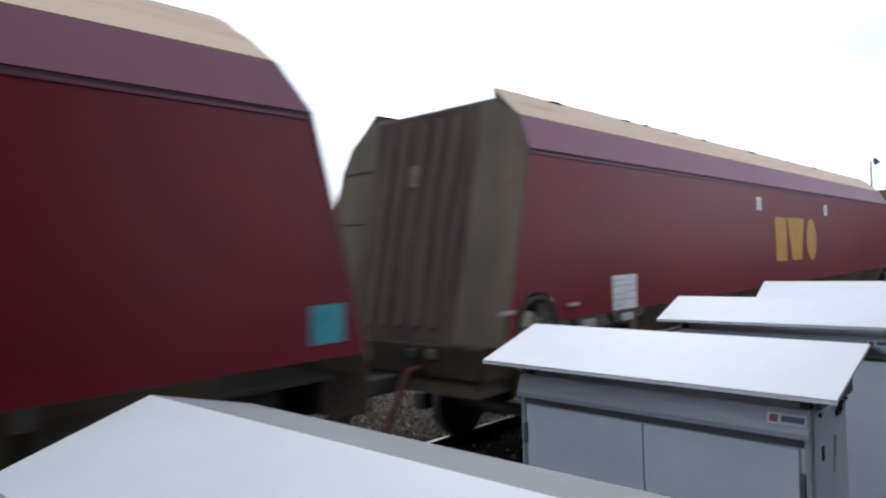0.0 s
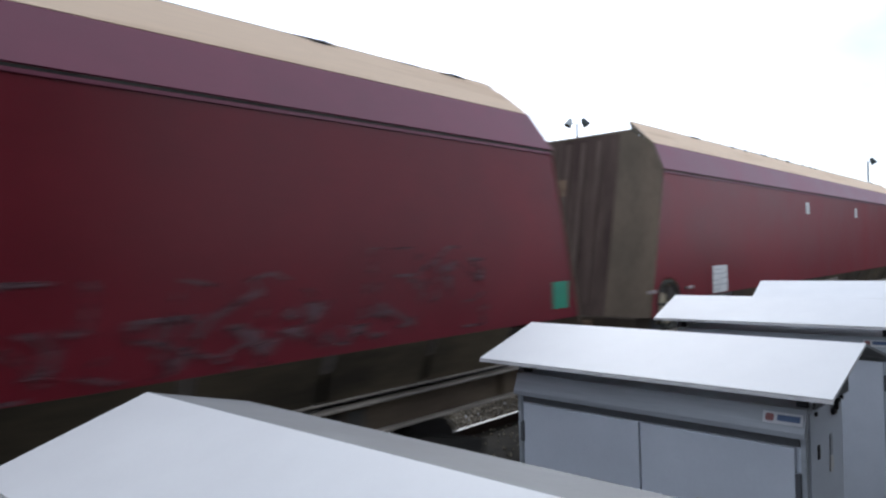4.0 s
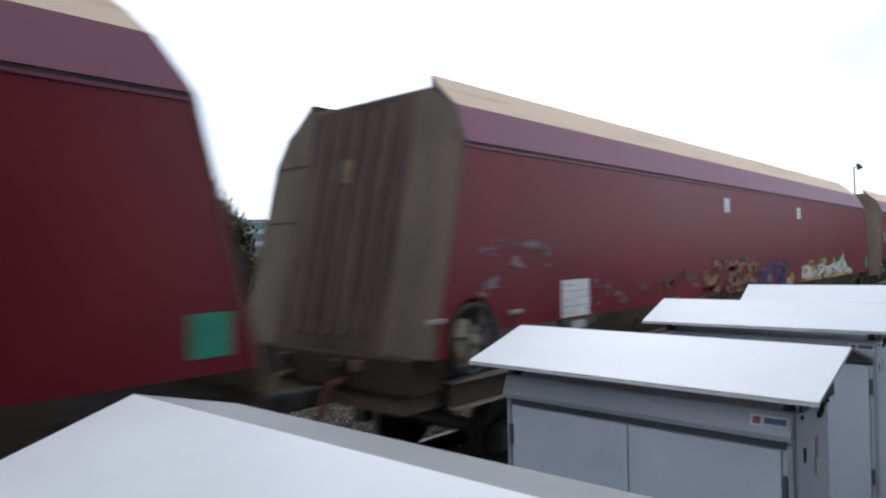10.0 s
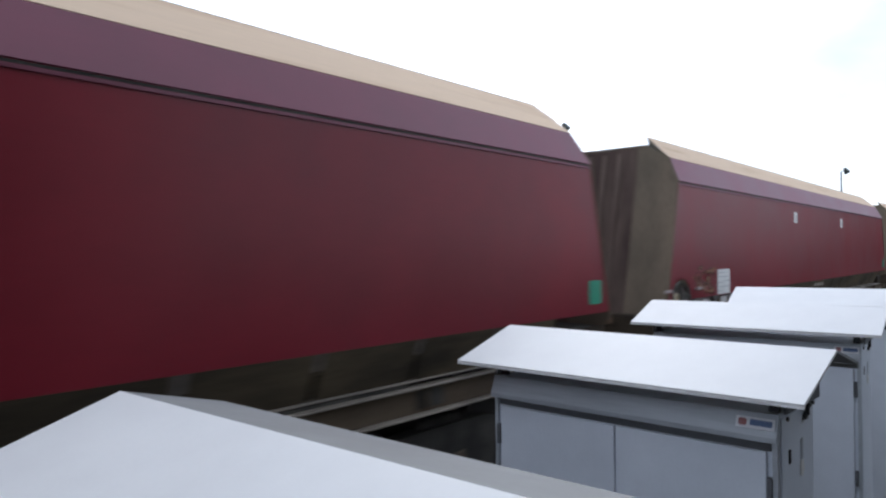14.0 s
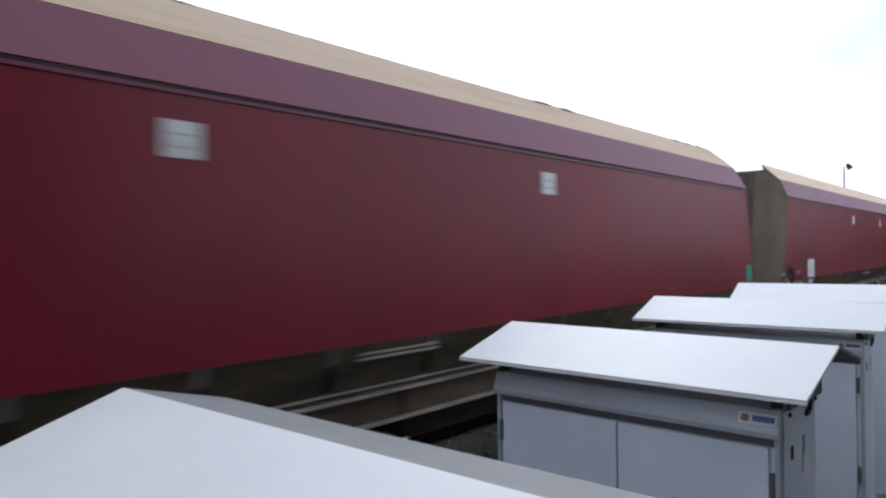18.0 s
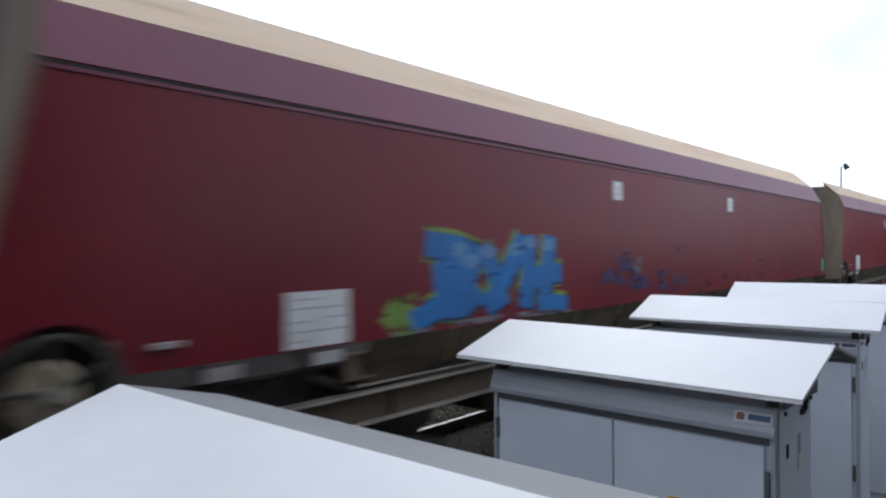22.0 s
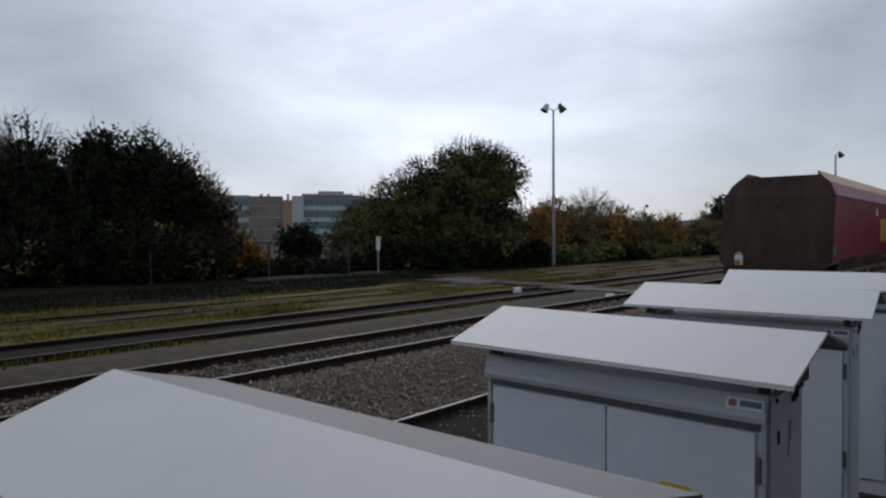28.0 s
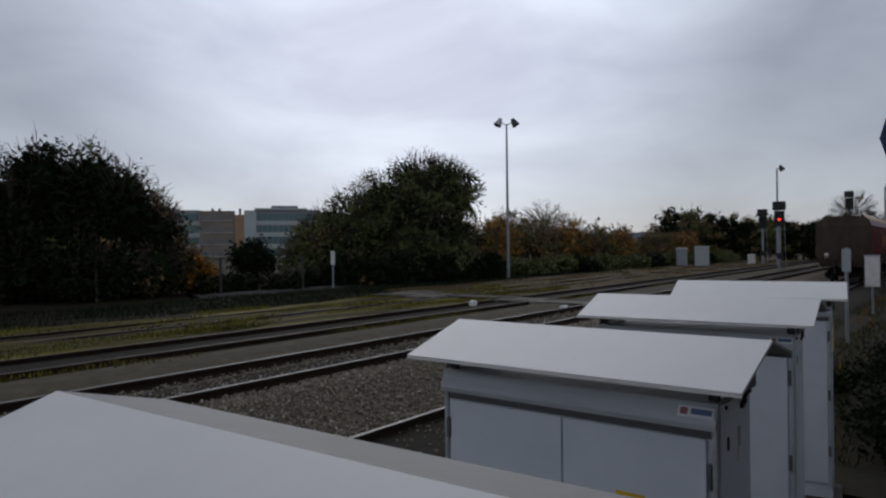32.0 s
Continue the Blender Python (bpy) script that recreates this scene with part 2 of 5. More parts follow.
    lamp_dark=mat("green_black_lamp_housing", (0.03, 0.045, 0.042), 0.5, 0, 0.2, 8),
    lamp_pale=mat("pale_lamp_housing", (0.42, 0.45, 0.45), 0.5, 0, 0.15, 8),
    signal_black=mat("black_signal_paint", (0.018, 0.018, 0.02), 0.6, 0, 0.2, 5),
    sign_blue=mat("dark_blue_sign_back", (0.02, 0.04, 0.12), 0.5, 0, 0.15, 6),
    red_lens=glow("red_signal_lens", (1.0, 0.03, 0.02), 2.5),
    lens_dark=mat("unlit_signal_lens", (0.02, 0.03, 0.03), 0.2, 0, 0.1, 9),
    bark=mat("dark_bark", (0.055, 0.045, 0.036), 0.9, 0, 0.3, 8, second=(0.03, 0.025, 0.02)),
    twig=mat("bare_brown_twig", (0.13, 0.105, 0.092), 0.9, 0, 0.3, 8),
    leaf_dark=mat("dark_leaf_and_shade", (0.021, 0.031, 0.012), 0.95, 0, 0.3, 0.7, second=(0.011, 0.016, 0.007), bump=0, random_tint=0.3, island=True),
    leaf_olive=mat("olive_green_leaf", (0.165, 0.178, 0.065), 0.9, 0, 0.3, 0.5, second=(0.085, 0.098, 0.040), bump=0, random_tint=0.15, island=True),
    leaf_brown=mat("brown_autumn_leaf", (0.25, 0.175, 0.075), 0.85, 0, 0.3, 0.5, second=(0.16, 0.118, 0.066), bump=0, random_tint=0.28, island=True),
    leaf_orange=mat("orange_autumn_leaf", (0.43, 0.235, 0.060), 0.85, 0, 0.3, 0.4, second=(0.27, 0.145, 0.055), bump=0, random_tint=0.28, island=True),
    leaf_yellow=mat("yellow_autumn_leaf", (0.46, 0.22, 0.025), 0.75, 0, 0.3, 0.5, second=(0.26, 0.12, 0.02), bump=0, random_tint=0.4, island=True),
    wall_grey=mat("grey_cladding", (0.30, 0.31, 0.32), 0.7, 0, 0.15, 0.2, second=(0.24, 0.25, 0.26)),
    wall_brick=mat("buff_brick_facade", (0.30, 0.25, 0.215), 0.85, 0, 0.2, 0.3, second=(0.20, 0.16, 0.13)),
    wall_orange=mat("orange_render", (0.42, 0.27, 0.17), 0.8, 0, 0.15, 0.3),
    band_pale=mat("pale_spandrel_panel", (0.46, 0.50, 0.50), 0.6, 0, 0.12, 0.3),
    glass_dull=mat("dull_brown_glazing", (0.19, 0.18, 0.17), 0.3, 0, 0.12, 0.3, bump=0),
    asphalt=mat("low_bounce_asphalt", (0.075, 0.074, 0.072), 0.9, 0, 0.25, 3, second=(0.05, 0.05, 0.049), fine=60, bump=0.3),
    path=mat("damp_dark_path_gravel", (0.10, 0.095, 0.088), 0.95, 0, 0.3, 2, second=(0.05, 0.047, 0.042), fine=30, bump=0.5),
    verge=mat("brown_weedy_verge", (0.125, 0.086, 0.036), 0.95, 0, 0.45, 1.1, second=(0.05, 0.036, 0.018), fine=9, bump=0.8, stretch=(0.2, 1.3, 1)),
    glass_teal=mat("teal_tinted_glazing", (0.10, 0.18, 0.19), 0.2, 0, 0.12, 0.3, bump=0),
    # Distance haze is mixed into the ridge's blue-grey colour.
    hill=mat("hazy_blue_wooded_ridge", (0.11, 0.13, 0.15), 0.95, 0, 0.25, 0.02, second=(0.085, 0.10, 0.11), fine=0.2, bump=0),
)


# ---- building helpers ----
def empty(name, place=(0, 0, 0), rz=0.0):
    ob = new(name)
    ob.empty_display_size = 0.2
    ob.matrix_basis = pose(*place, 0, 0, rz)
    return ob


def part(name, bm, material, parent=None, label="", place=None):
    """Links a bmesh as one mesh object under a thing or a part."""
    me = bpy.data.meshes.new(name)
    bmesh.ops.recalc_face_normals(bm, faces=bm.faces)
    bm.to_mesh(me)
    bm.free()
    me.materials.append(M[material])
    ob = new(name, me)
    if parent is not None:
        ob.parent = parent
    if place is not None:
        ob.matrix_basis = place
    if label:
        ob["label"] = label
    return ob


def raw(name, verts, faces, material, parent=None, smooth=False):
    me = bpy.data.meshes.new(name)
    me.from_pydata([tuple(v) for v in verts], [], [tuple(f) for f in faces])
    me.materials.append(M[material])
    if smooth:
        me.polygons.foreach_set("use_smooth", [True] * len(me.polygons))
    ob = new(name, me)
    if parent is not None:
        ob.parent = parent
    return ob


def add_box(bm, x0, x1, y0, y1, z0, z1, bevel=0.0):
    vs = [bm.verts.new(p) for p in ((x0, y0, z0), (x1, y0, z0), (x1, y1, z0), (x0, y1, z0), (x0, y0, z1), (x1, y0, z1), (x1, y1, z1), (x0, y1, z1))]
    fs = [bm.faces.new([vs[i] for i in q]) for q in ((3, 2, 1, 0), (4, 5, 6, 7), (0, 1, 5, 4), (1, 2, 6, 5), (2, 3, 7, 6), (3, 0, 4, 7))]
    if bevel:
        edges = list({e for f in fs for e in f.edges})
        bmesh.ops.bevel(bm, geom=edges, offset=bevel, segments=2, affect="EDGES", profile=0.6)
    return bm


def box(x0, x1, y0, y1, z0, z1, bevel=0.0):
    return add_box(bmesh.new(), x0, x1, y0, y1, z0, z1, bevel)


def add_tube(bm, a, b, r0, r1=None, n=10, caps=True):
    a, b = Vector(a), Vector(b)
    r1 = r0 if r1 is None else r1
    q = (b - a).to_track_quat("Z", "Y")
    rings = []
    for c, r in ((a, r0), (b, r1)):
        rings.append([bm.verts.new(c + q @ Vector((r * math.cos(2 * math.pi * i / n), r * math.sin(2 * math.pi * i / n), 0))) for i in range(n)])
    for i in range(n):
        bm.faces.new((rings[0][i], rings[0][(i + 1) % n], rings[1][(i + 1) % n], rings[1][i]))
    if caps:
        bm.faces.new(rings[0][::-1])
        bm.faces.new(rings[1])
    return bm


def tube(a, b, r0, r1=None, n=10):
    return add_tube(bmesh.new(), a, b, r0, r1, n)


def add_prism(bm, outline, axis, lo, hi, shift=None):
    """An outline in the two other axes, drawn from lo to hi along axis ('x', 'y' or 'z')."""
    def place(u, v, w):
        return {"x": (w, u, v), "y": (u, w, v), "z": (u, v, w)}[axis]
    a = [bm.verts.new(place(u, v, lo)) for u, v in outline]
    b = [bm.verts.new(place(u, v, hi)) for u, v in outline]
    n = len(outline)
    bm.faces.new(a[::-1])
    bm.faces.new(b)
    for i in range(n):
        bm.faces.new((a[i], a[(i + 1) % n], b[(i + 1) % n], b[i]))
    return bm


def prism(outline, axis, lo, hi):
    return add_prism(bmesh.new(), outline, axis, lo, hi)


def bent(points, r, n=8):
    """A hose or rod along points."""
    bm = bmesh.new()
    for a, b in zip(points[:-1], points[1:]):
        add_tube(bm, a, b, r, r, n)
    return bm


def slab(corners, thick):
    """A sheet on four or more corners in one plane, with thickness behind it."""
    bm = bmesh.new()
    c = [Vector(p) for p in corners]
    nrm = (c[1] - c[0]).cross(c[2] - c[0]).normalized() * thick
    a = [bm.verts.new(p) for p in c]
    b = [bm.verts.new(p - nrm) for p in c]
    bm.faces.new(a)
    bm.faces.new(b[::-1])
    for i in range(len(c)):
        bm.faces.new((a[i], b[i], b[(i + 1) % len(c)], a[(i + 1) % len(c)]))
    return bm


# ---- ground and tracks ----
GZ = -0.22                       # level of the ground round the sidings; their rail tops lie at 0
LOW = -0.45                      # rail tops of the running line, which lies lower
TRACK_Y = (5.19, 8.76, 12.65, 16.95)


def bank(y):
    """How far the ground lies below the level of the sidings."""
    return -0.44 * (1 - min(1.0, max(0.0, (y - 6.1) / 1.3)))


def strip(name, x0, x1, y0, y1, z, material, label, rough=0.02, nx=60, ny=4):
    """A bed of ground, slightly uneven, with sides that go into the ground."""
    xs, ys = np.linspace(x0, x1, nx), np.linspace(y0, y1, ny)
    verts, faces = [], []
    for j, y in enumerate(ys):
        for i, x in enumerate(xs):
            edge = j in (0, ny - 1)
            dz = noise.noise((x * 0.5, y * 0.9, z * 3)) * rough
            verts.append((x, y + (noise.noise((x * 0.35, y, 7.0)) * 0.18 if edge else 0), z + bank(y) + dz - (0.12 if edge else 0)))
    for j in range(ny - 1):
        for i in range(nx - 1):
            a = j * nx + i
            faces.append((a, a + 1, a + nx + 1, a + nx))
    ob = raw(name, verts, faces, material, smooth=True)
    return tagged(ob, label, "ground", kind="structure")


def ground():
    n = 90
    xs = np.concatenate([np.linspace(-1500, -70, 10), np.linspace(-60, 160, n), np.linspace(180, 2500, 14)])
    ys = np.concatenate([np.linspace(-900, -40, 8), np.linspace(-30, 70, 50), np.linspace(80, 2500, 14)])
    verts, faces = [], []
    for y in ys:
        for x in xs:
            z = GZ - 0.06 + bank(y) + noise.noise((x * 0.2, y * 0.2, 0)) * 0.05
            if y > 24:
                z += min(0.5, (y - 24) * 0.05)
            verts.append((x, y, z))
    nx = len(xs)
    for j in range(len(ys) - 1):
        for i in range(nx - 1):
            a = j * nx + i
            faces.append((a, a + 1, a + nx + 1, a + nx))
    tagged(raw("ground", verts, faces, "soil", smooth=True), "dark scrubby soil around the railway tracks", "ground", kind="structure")


ground()
strip("ballast_bed_near", -60, 160, 2.9, 6.35, GZ + 0.09, "ballast_dark", "oily dark ballast under the running track", ny=8)
strip("ballast_bed_middle", -60, 160, 5.98, 10.2, GZ + 0.065, "ballast", "brown stone ballast between two tracks", ny=16, nx=120)
strip("four_foot_ballast", -60, 160, 8.07, 9.45, GZ + 0.085, "ballast_dark", "dark oily ballast between the siding rails", ny=6, nx=120)
strip("cess_walkway", -60, 160, 9.95, 11.75, GZ + 0.17, "walkway", "grey gravel walkway beside the rails", ny=5)
strip("ballast_bed_far", -60, 160, 11.3, 14.1, GZ + 0.10, "ballast_dark", "dark dirty ballast of a far siding", ny=6)
strip("turf_strip", -60, 25, 13.8, 19.5, GZ + 0.12, "turf", "yellowish turf over a disused siding", ny=16, rough=0.08)
strip("brown_verge", 24.5, 160, 13.8, 22.4, GZ + 0.115, "verge", "brown weedy verge between far sidings", ny=16, rough=0.08)
strip("scrub_ground", 8.0, 70, -3.1, 3.0, GZ - 0.035, "soil", "brown weedy ground beside the equipment cases", ny=10, rough=0.05)
strip("fence_path", 17.5, 60, 26.0, 27.3, GZ + 0.16, "path", "damp grey gravel path below the trees", ny=5)

RAIL = [(-0.07, -0.159), (0.07, -0.159), (0.07, -0.148), (0.012, -0.128), (0.009, -0.052), (0.035, -0.04), (0.036, -0.008), (0.028, -0.001),
        (-0.028, -0.001), (-0.036, -0.008), (-0.035, -0.04), (-0.009, -0.052), (-0.012, -0.128), (-0.07, -0.148)]


def sleeper_mesh():
    bm = bmesh.new()
    add_prism(bm, [(-0.125, -0.30), (0.125, -0.30), (0.125, -0.175), (0.105, -0.16), (-0.105, -0.16), (-0.125, -0.175)], "y", -1.25, 1.25)
    bmesh.ops.recalc_face_normals(bm, faces=bm.faces)
    me = bpy.data.meshes.new("sleeper")
    bm.to_mesh(me)
    bm.free()
    me.materials.append(M["sleeper"])
    return me


def chair_mesh():
    bm = bmesh.new()
    for s in (-1, 1):
        add_prism(bm, [(s * 0.745 - 0.16, -0.16), (s * 0.745 + 0.16, -0.16), (s * 0.745 + 0.13, -0.135), (s * 0.745 - 0.13, -0.135)], "x", -0.09, 0.09)
        for d in (-0.1, 0.1):
            add_box(bm, -0.03, 0.03, s * 0.745 + d - 0.025, s * 0.745 + d + 0.025, -0.137, -0.1)
    bmesh.ops.recalc_face_normals(bm, faces=bm.faces)
    me = bpy.data.meshes.new("rail_chair")
    bm.to_mesh(me)
    bm.free()
    me.materials.append(M["rail_side"])
    return me


def tracks():
    sm, cm = sleeper_mesh(), chair_mesh()
    for k, yc in enumerate(TRACK_Y):
        tr = tagged(empty("railway_track", (0, yc, 0)), ("running track with bright worn rails", "siding track with dull rails on brown ballast",
                    "dark siding track beyond the gravel walkway", "rusty siding half sunk in turf")[k], "track", kind="structure")
        lift = (LOW, 0, -0.02, -0.07)[k]
        for s in (-1, 1):
            bm = prism([(s * 0.7525 + u, v + lift) for u, v in RAIL], "x", -60, 160)
            rail = part("rail", bm, "rail_side", tr)
            part("rail_head", prism([(s * 0.7525 - 0.03, 0.0005 + lift), (s * 0.7525 + 0.03, 0.0005 + lift), (s * 0.7525 + 0.027, 0.004 + lift), (s * 0.7525 - 0.027, 0.004 + lift)], "x", -60, 160),
                 ("rail_top", "rail_mid", "rail_dull", "rail_dull")[k], rail, "polished rail head" if k == 0 else "dull rail head")
        if k < 3:
            far = []
            x = -6.0
            while x < 90:
                j = random.uniform(-0.02, 0.02)
                if x < 45 and k < 2 or x < 30:
                    so = new("sleeper", sm)
                    so.parent = tr
                    so.matrix_basis = pose(x + j, random.uniform(-0.04, 0.04), lift, 0, 0, random.uniform(-1, 1))
                    if k < 2:
                        co = new("rail_chair", cm)
                        co.parent = tr
                        co.matrix_basis = pose(x + j, 0, lift)
                else:
                    far.append(x)
                x += 0.68
            bm = bmesh.new()
            for x in far:
                add_box(bm, x - 0.12, x + 0.12, -1.25, 1.25, -0.3 + lift, -0.165 + lift)
            tagged(part("far_sleepers", bm, "sleeper", tr), kind="stuff")


tracks()


def stones(name="ballast_stones", n=42000, seed=5, material="stone", label="loose grey-brown ballast stones on the trackbed", lo=0.012, hi=0.027):
    """Loose ballast stones on the beds between and beside the rails."""
    rng = np.random.default_rng(seed)
    base = np.array([(1, 0, 0), (-1, 0, 0), (0, 1, 0), (0, -1, 0), (0, 0, 1), (0, 0, -1)], float)
    tri = np.array([(0, 2, 4), (2, 1, 4), (1, 3, 4), (3, 0, 4), (2, 0, 5), (1, 2, 5), (3, 1, 5), (0, 3, 5)])
    x = 1.5 + 26 * rng.uniform(0, 1, n) ** 1.5
    y = np.where(rng.uniform(0, 1, n) < 0.94, rng.uniform(6.0, 9.9, n), rng.uniform(3.2, 6.2, n))
    y = np.where((y > 8.0) & (y < 9.5) & (rng.uniform(0, 1, n) < 0.7), rng.uniform(6.2, 7.9, n), y)
    size = rng.uniform(lo, hi, n) * (1 + (rng.uniform(0, 1, n) > 0.97) * 0.5)
    sc = size[:, None, None] * rng.uniform(0.65, 1.25, (n, 6, 1)) * base[None] * rng.uniform(0.7, 1.2, (n, 1, 3))
    ang = rng.uniform(0, 6.28, n)
    c, s = np.cos(ang), np.sin(ang)
    rot = np.stack([np.stack([c, -s, 0 * c], -1), np.stack([s, c, 0 * c], -1), np.stack([0 * c, 0 * c, 1 + 0 * c], -1)], 1)
    v = np.einsum("nij,nkj->nki", rot, sc)
    z = GZ + np.array([bank(v) for v in y]) + np.where(y > 6.0, 0.075, 0.09) + size * 0.3 + rng.uniform(0, 0.014, n)
    v += np.stack([x, y, z], -1)[:, None, :]
    f = (tri[None] + (np.arange(n) * 6)[:, None, None]).reshape(-1, 3)
    ob = raw(name, v.reshape(-1, 3).tolist(), f.tolist(), material)
    tagged(ob, label, "ballast", kind="stuff")


stones()
stones("pale_stones", 700, 9, "pale_stone", "scattered pale chips among the ballast", 0.018, 0.034)


def blades(name, label, n, xr, yr, z, h, material, seed, patch=0.0):
    rng = np.random.default_rng(seed)
    x, y = rng.uniform(*xr, n), rng.uniform(*yr, n)
    if patch:
        keep = np.array([noise.noise((a * 0.25, b * 0.9, seed)) > patch - 0.35 for a, b in zip(x, y)])
        x, y = x[keep], y[keep]
    n = len(x)
    hh = rng.uniform(0.4, 1.0, n) * h
    w = rng.uniform(0.006, 0.016, n) * (1 + h * 2)
    a = rng.uniform(0, 6.28, n)
    lean = rng.normal(0, 0.35, (n, 2)) * hh[:, None]
    v = np.zeros((n, 3, 3))
    v[:, 0] = np.stack([x - np.cos(a) * w, y - np.sin(a) * w, 0 * x + z], -1)
    v[:, 1] = np.stack([x + np.cos(a) * w, y + np.sin(a) * w, 0 * x + z], -1)
    v[:, 2] = np.stack([x + lean[:, 0], y + lean[:, 1], z + hh], -1)
    ob = raw(name, v.reshape(-1, 3).tolist(), np.arange(3 * n).reshape(-1, 3).tolist(), material)
    return tagged(ob, label, "grass", kind="stuff")


blades("turf_grass", "yellow-green tufty grass over the siding", 40000, (-4, 30), (13.9, 19.4), GZ + 0.10, 0.15, "grass", 3, 0.45)
blades("turf_tufts", "dark green tufts in the yellowish turf", 9000, (-2, 28), (14.4, 19.0), GZ + 0.10, 0.11, "leaf_dark", 21, 0.6)
blades("verge_grass", "dry yellow-brown grass over the weedy verge", 26000, (24, 75), (14.2, 21.5), GZ + 0.09, 0.15, "verge_blade", 14, 0.35)
blades("walkway_weeds", "low weeds along the gravel walkway", 5000, (2, 40), (10.9, 11.8), GZ + 0.15, 0.09, "grass", 4, 0.45)
blades("trackside_scrub", "rough brown-green grass beside the equipment cases", 30000, (9, 60), (-3.0, 3.2), GZ - 0.47, 0.16, "scrub_grass", 6, 0.3)
blades("dry_scrub", "dry yellow stalks in the trackside scrub", 1200, (9, 40), (-2.5, 2.8), GZ - 0.47, 0.28, "leaf_yellow", 16, 0.45)
# Near-black blades put the trees' shade into the grass colour.
blades("hedge_foot_grass", "grass coloured dark for the shade at the foot of the trees", 34000, (0, 60), (19.3, 26.0), GZ + 0.0, 0.20, "leaf_dark", 8, 0.1)


def foot_crossing():
    """Concrete panels laid across the sidings for walking over the rails."""
    th = tagged(empty("foot_crossing", (0, 0, 0)), "grimy concrete crossing panels laid over the sidings", "crossing", kind="structure")
    random.seed(31)
    spans = ((7.15, 7.95), (8.06, 9.42), (9.56, 11.8), (11.98, 13.32), (13.5, 16.1), (16.28, 17.62), (17.8, 19.6))
    for y0, y1 in spans:
        for k in range(3):
            if random.random() < 0.3:
                continue
            x0 = 20.6 + k * 0.92 + (y0 - 7) * 0.06
            part("crossing_panel", box(x0, x0 + 0.9, y0, y1, -0.20, -0.012 - 0.03 * random.random(), 0.012), "crossing", th)
    ob = part("kerb_block", box(19.25, 19.48, 13.08, 13.28, -0.2, 0.06, 0.03), "white")
    tagged(part("kerb_block", box(18.95, 19.2, 9.55, 9.72, -0.2, 0.05, 0.03), "white"), "small white concrete marker block beside the siding", "marker block")
    tagged(ob, "small white concrete marker block on the ballast", "marker block")


foot_crossing()


# ---- the train ----
HW, XC, SILL, CREASE, BAND, TOP = 1.45, 8.365, 0.95, 2.885, 3.245, 3.595
FOOT = 1.13                      # lower edge of the maroon side sheet; below it a skirt leans in
LEAN = 0.41                      # how far the skirt leans in for each unit of drop
STRETCH = 1.035                  # length of the body drawing against its other sizes
TRAIN_Y, PITCH, WHEEL = 5.19, 18.39 * STRETCH, 0.42
FIT = Matrix.Translation((0, 0, 0.533)) @ Matrix.Diagonal((0.955 * STRETCH, 0.955, 0.955, 1))     # from the body drawing to metres over the rail


def end_x(z, e=-1):
    """Half length of the body at a height: the ends lean outwards at the foot; the plate end is cut back more at the hood."""
    return XC + (CREASE - z) * 0.24 if z < CREASE else XC - (z - CREASE) * (0.17 if e < 0 else 0.50)


def skirt_y(z):
    """Half width of the leaning skirt at a height below the side sheet."""
    return HW - 0.012 - (FOOT - z) * LEAN


HANDWHEEL = (-XC + 0.08, 1.080, 0.378)      # place along the side, height and radius of the handbrake's arch


def side_outline():
    """The side sheet with the arched recess for the handbrake at one end."""
    cx, cz, r = HANDWHEEL
    pts = [(-end_x(SILL), SILL)]
    lo, hi = math.asin((SILL - cz) / r), math.asin((FOOT - cz) / r)
    for i in range(15):
        a = math.pi - lo + (hi - math.pi + lo) * i / 14
        pts.append((cx + r * math.cos(a), cz + r * math.sin(a)))
    pts += [(end_x(FOOT) - 0.05, FOOT), (end_x(FOOT), FOOT + 0.06), (XC, CREASE), (-XC, CREASE)]
    return pts


def bogie(w, bx):
    """A three-piece freight bogie: bolster, side frames, coil springs, axle boxes and two wheelsets."""
    bg = part("bogie", box(bx - 0.3, bx + 0.3, -1.0, 1.0, 0.45, 0.80, 0.03), "underframe", w)
    for s in (-1, 1):
        ya, yb = (s * 0.93, s * 1.09)
        part("side_frame", prism([(bx - 1.35, 0.56), (bx - 1.35, 0.36), (bx - 0.75, 0.36), (bx - 0.5, 0.17), (bx + 0.5, 0.17), (bx + 0.75, 0.36), (bx + 1.35, 0.36), (bx + 1.35, 0.56), (bx + 0.6, 0.74), (bx - 0.6, 0.74)],
                                 "y", min(ya, yb), max(ya, yb)), "underframe", bg)
        for d in (-0.9, 0.9):
            part("axle_box", tube((bx + d, s * 1.08, 0.42), (bx + d, s * 1.17, 0.42), 0.13, 0.11, 14), "end_dirt", bg)
        for d in (-0.17, 0.17):
            part("coil_spring", tube((bx + d, s * 1.04, 0.24), (bx + d, s * 1.04, 0.47), 0.075, n=12), "end_dirt", bg)
    for d in (-0.9, 0.9):
        wagon_wheelset(w, bx + d)


def wagon_wheelset(parent, x, name="wheelset"):
    bm = bmesh.new()
    add_tube(bm, (0, -0.9, 0), (0, 0.9, 0), 0.085, n=12)
    for s in (-1, 1):
        add_tube(bm, (0, s * 0.68, 0), (0, s * 0.81, 0), 0.42, 0.415, 28)
        add_tube(bm, (0, s * 0.665, 0), (0, s * 0.69, 0), 0.448, 0.448, 28)
        add_tube(bm, (0, s * 0.81, 0), (0, s * 0.87, 0), 0.16, 0.11, 16)
        for k in range(3):
            a = k * 2.094
            add_tube(bm, (0.1 * math.cos(a), s * 0.86, 0.1 * math.sin(a)), (0.1 * math.cos(a), s * 0.885, 0.1 * math.sin(a)), 0.018, n=6)
    return part(name, bm, "wheel", parent, place=pose(x, 0, 0.42))


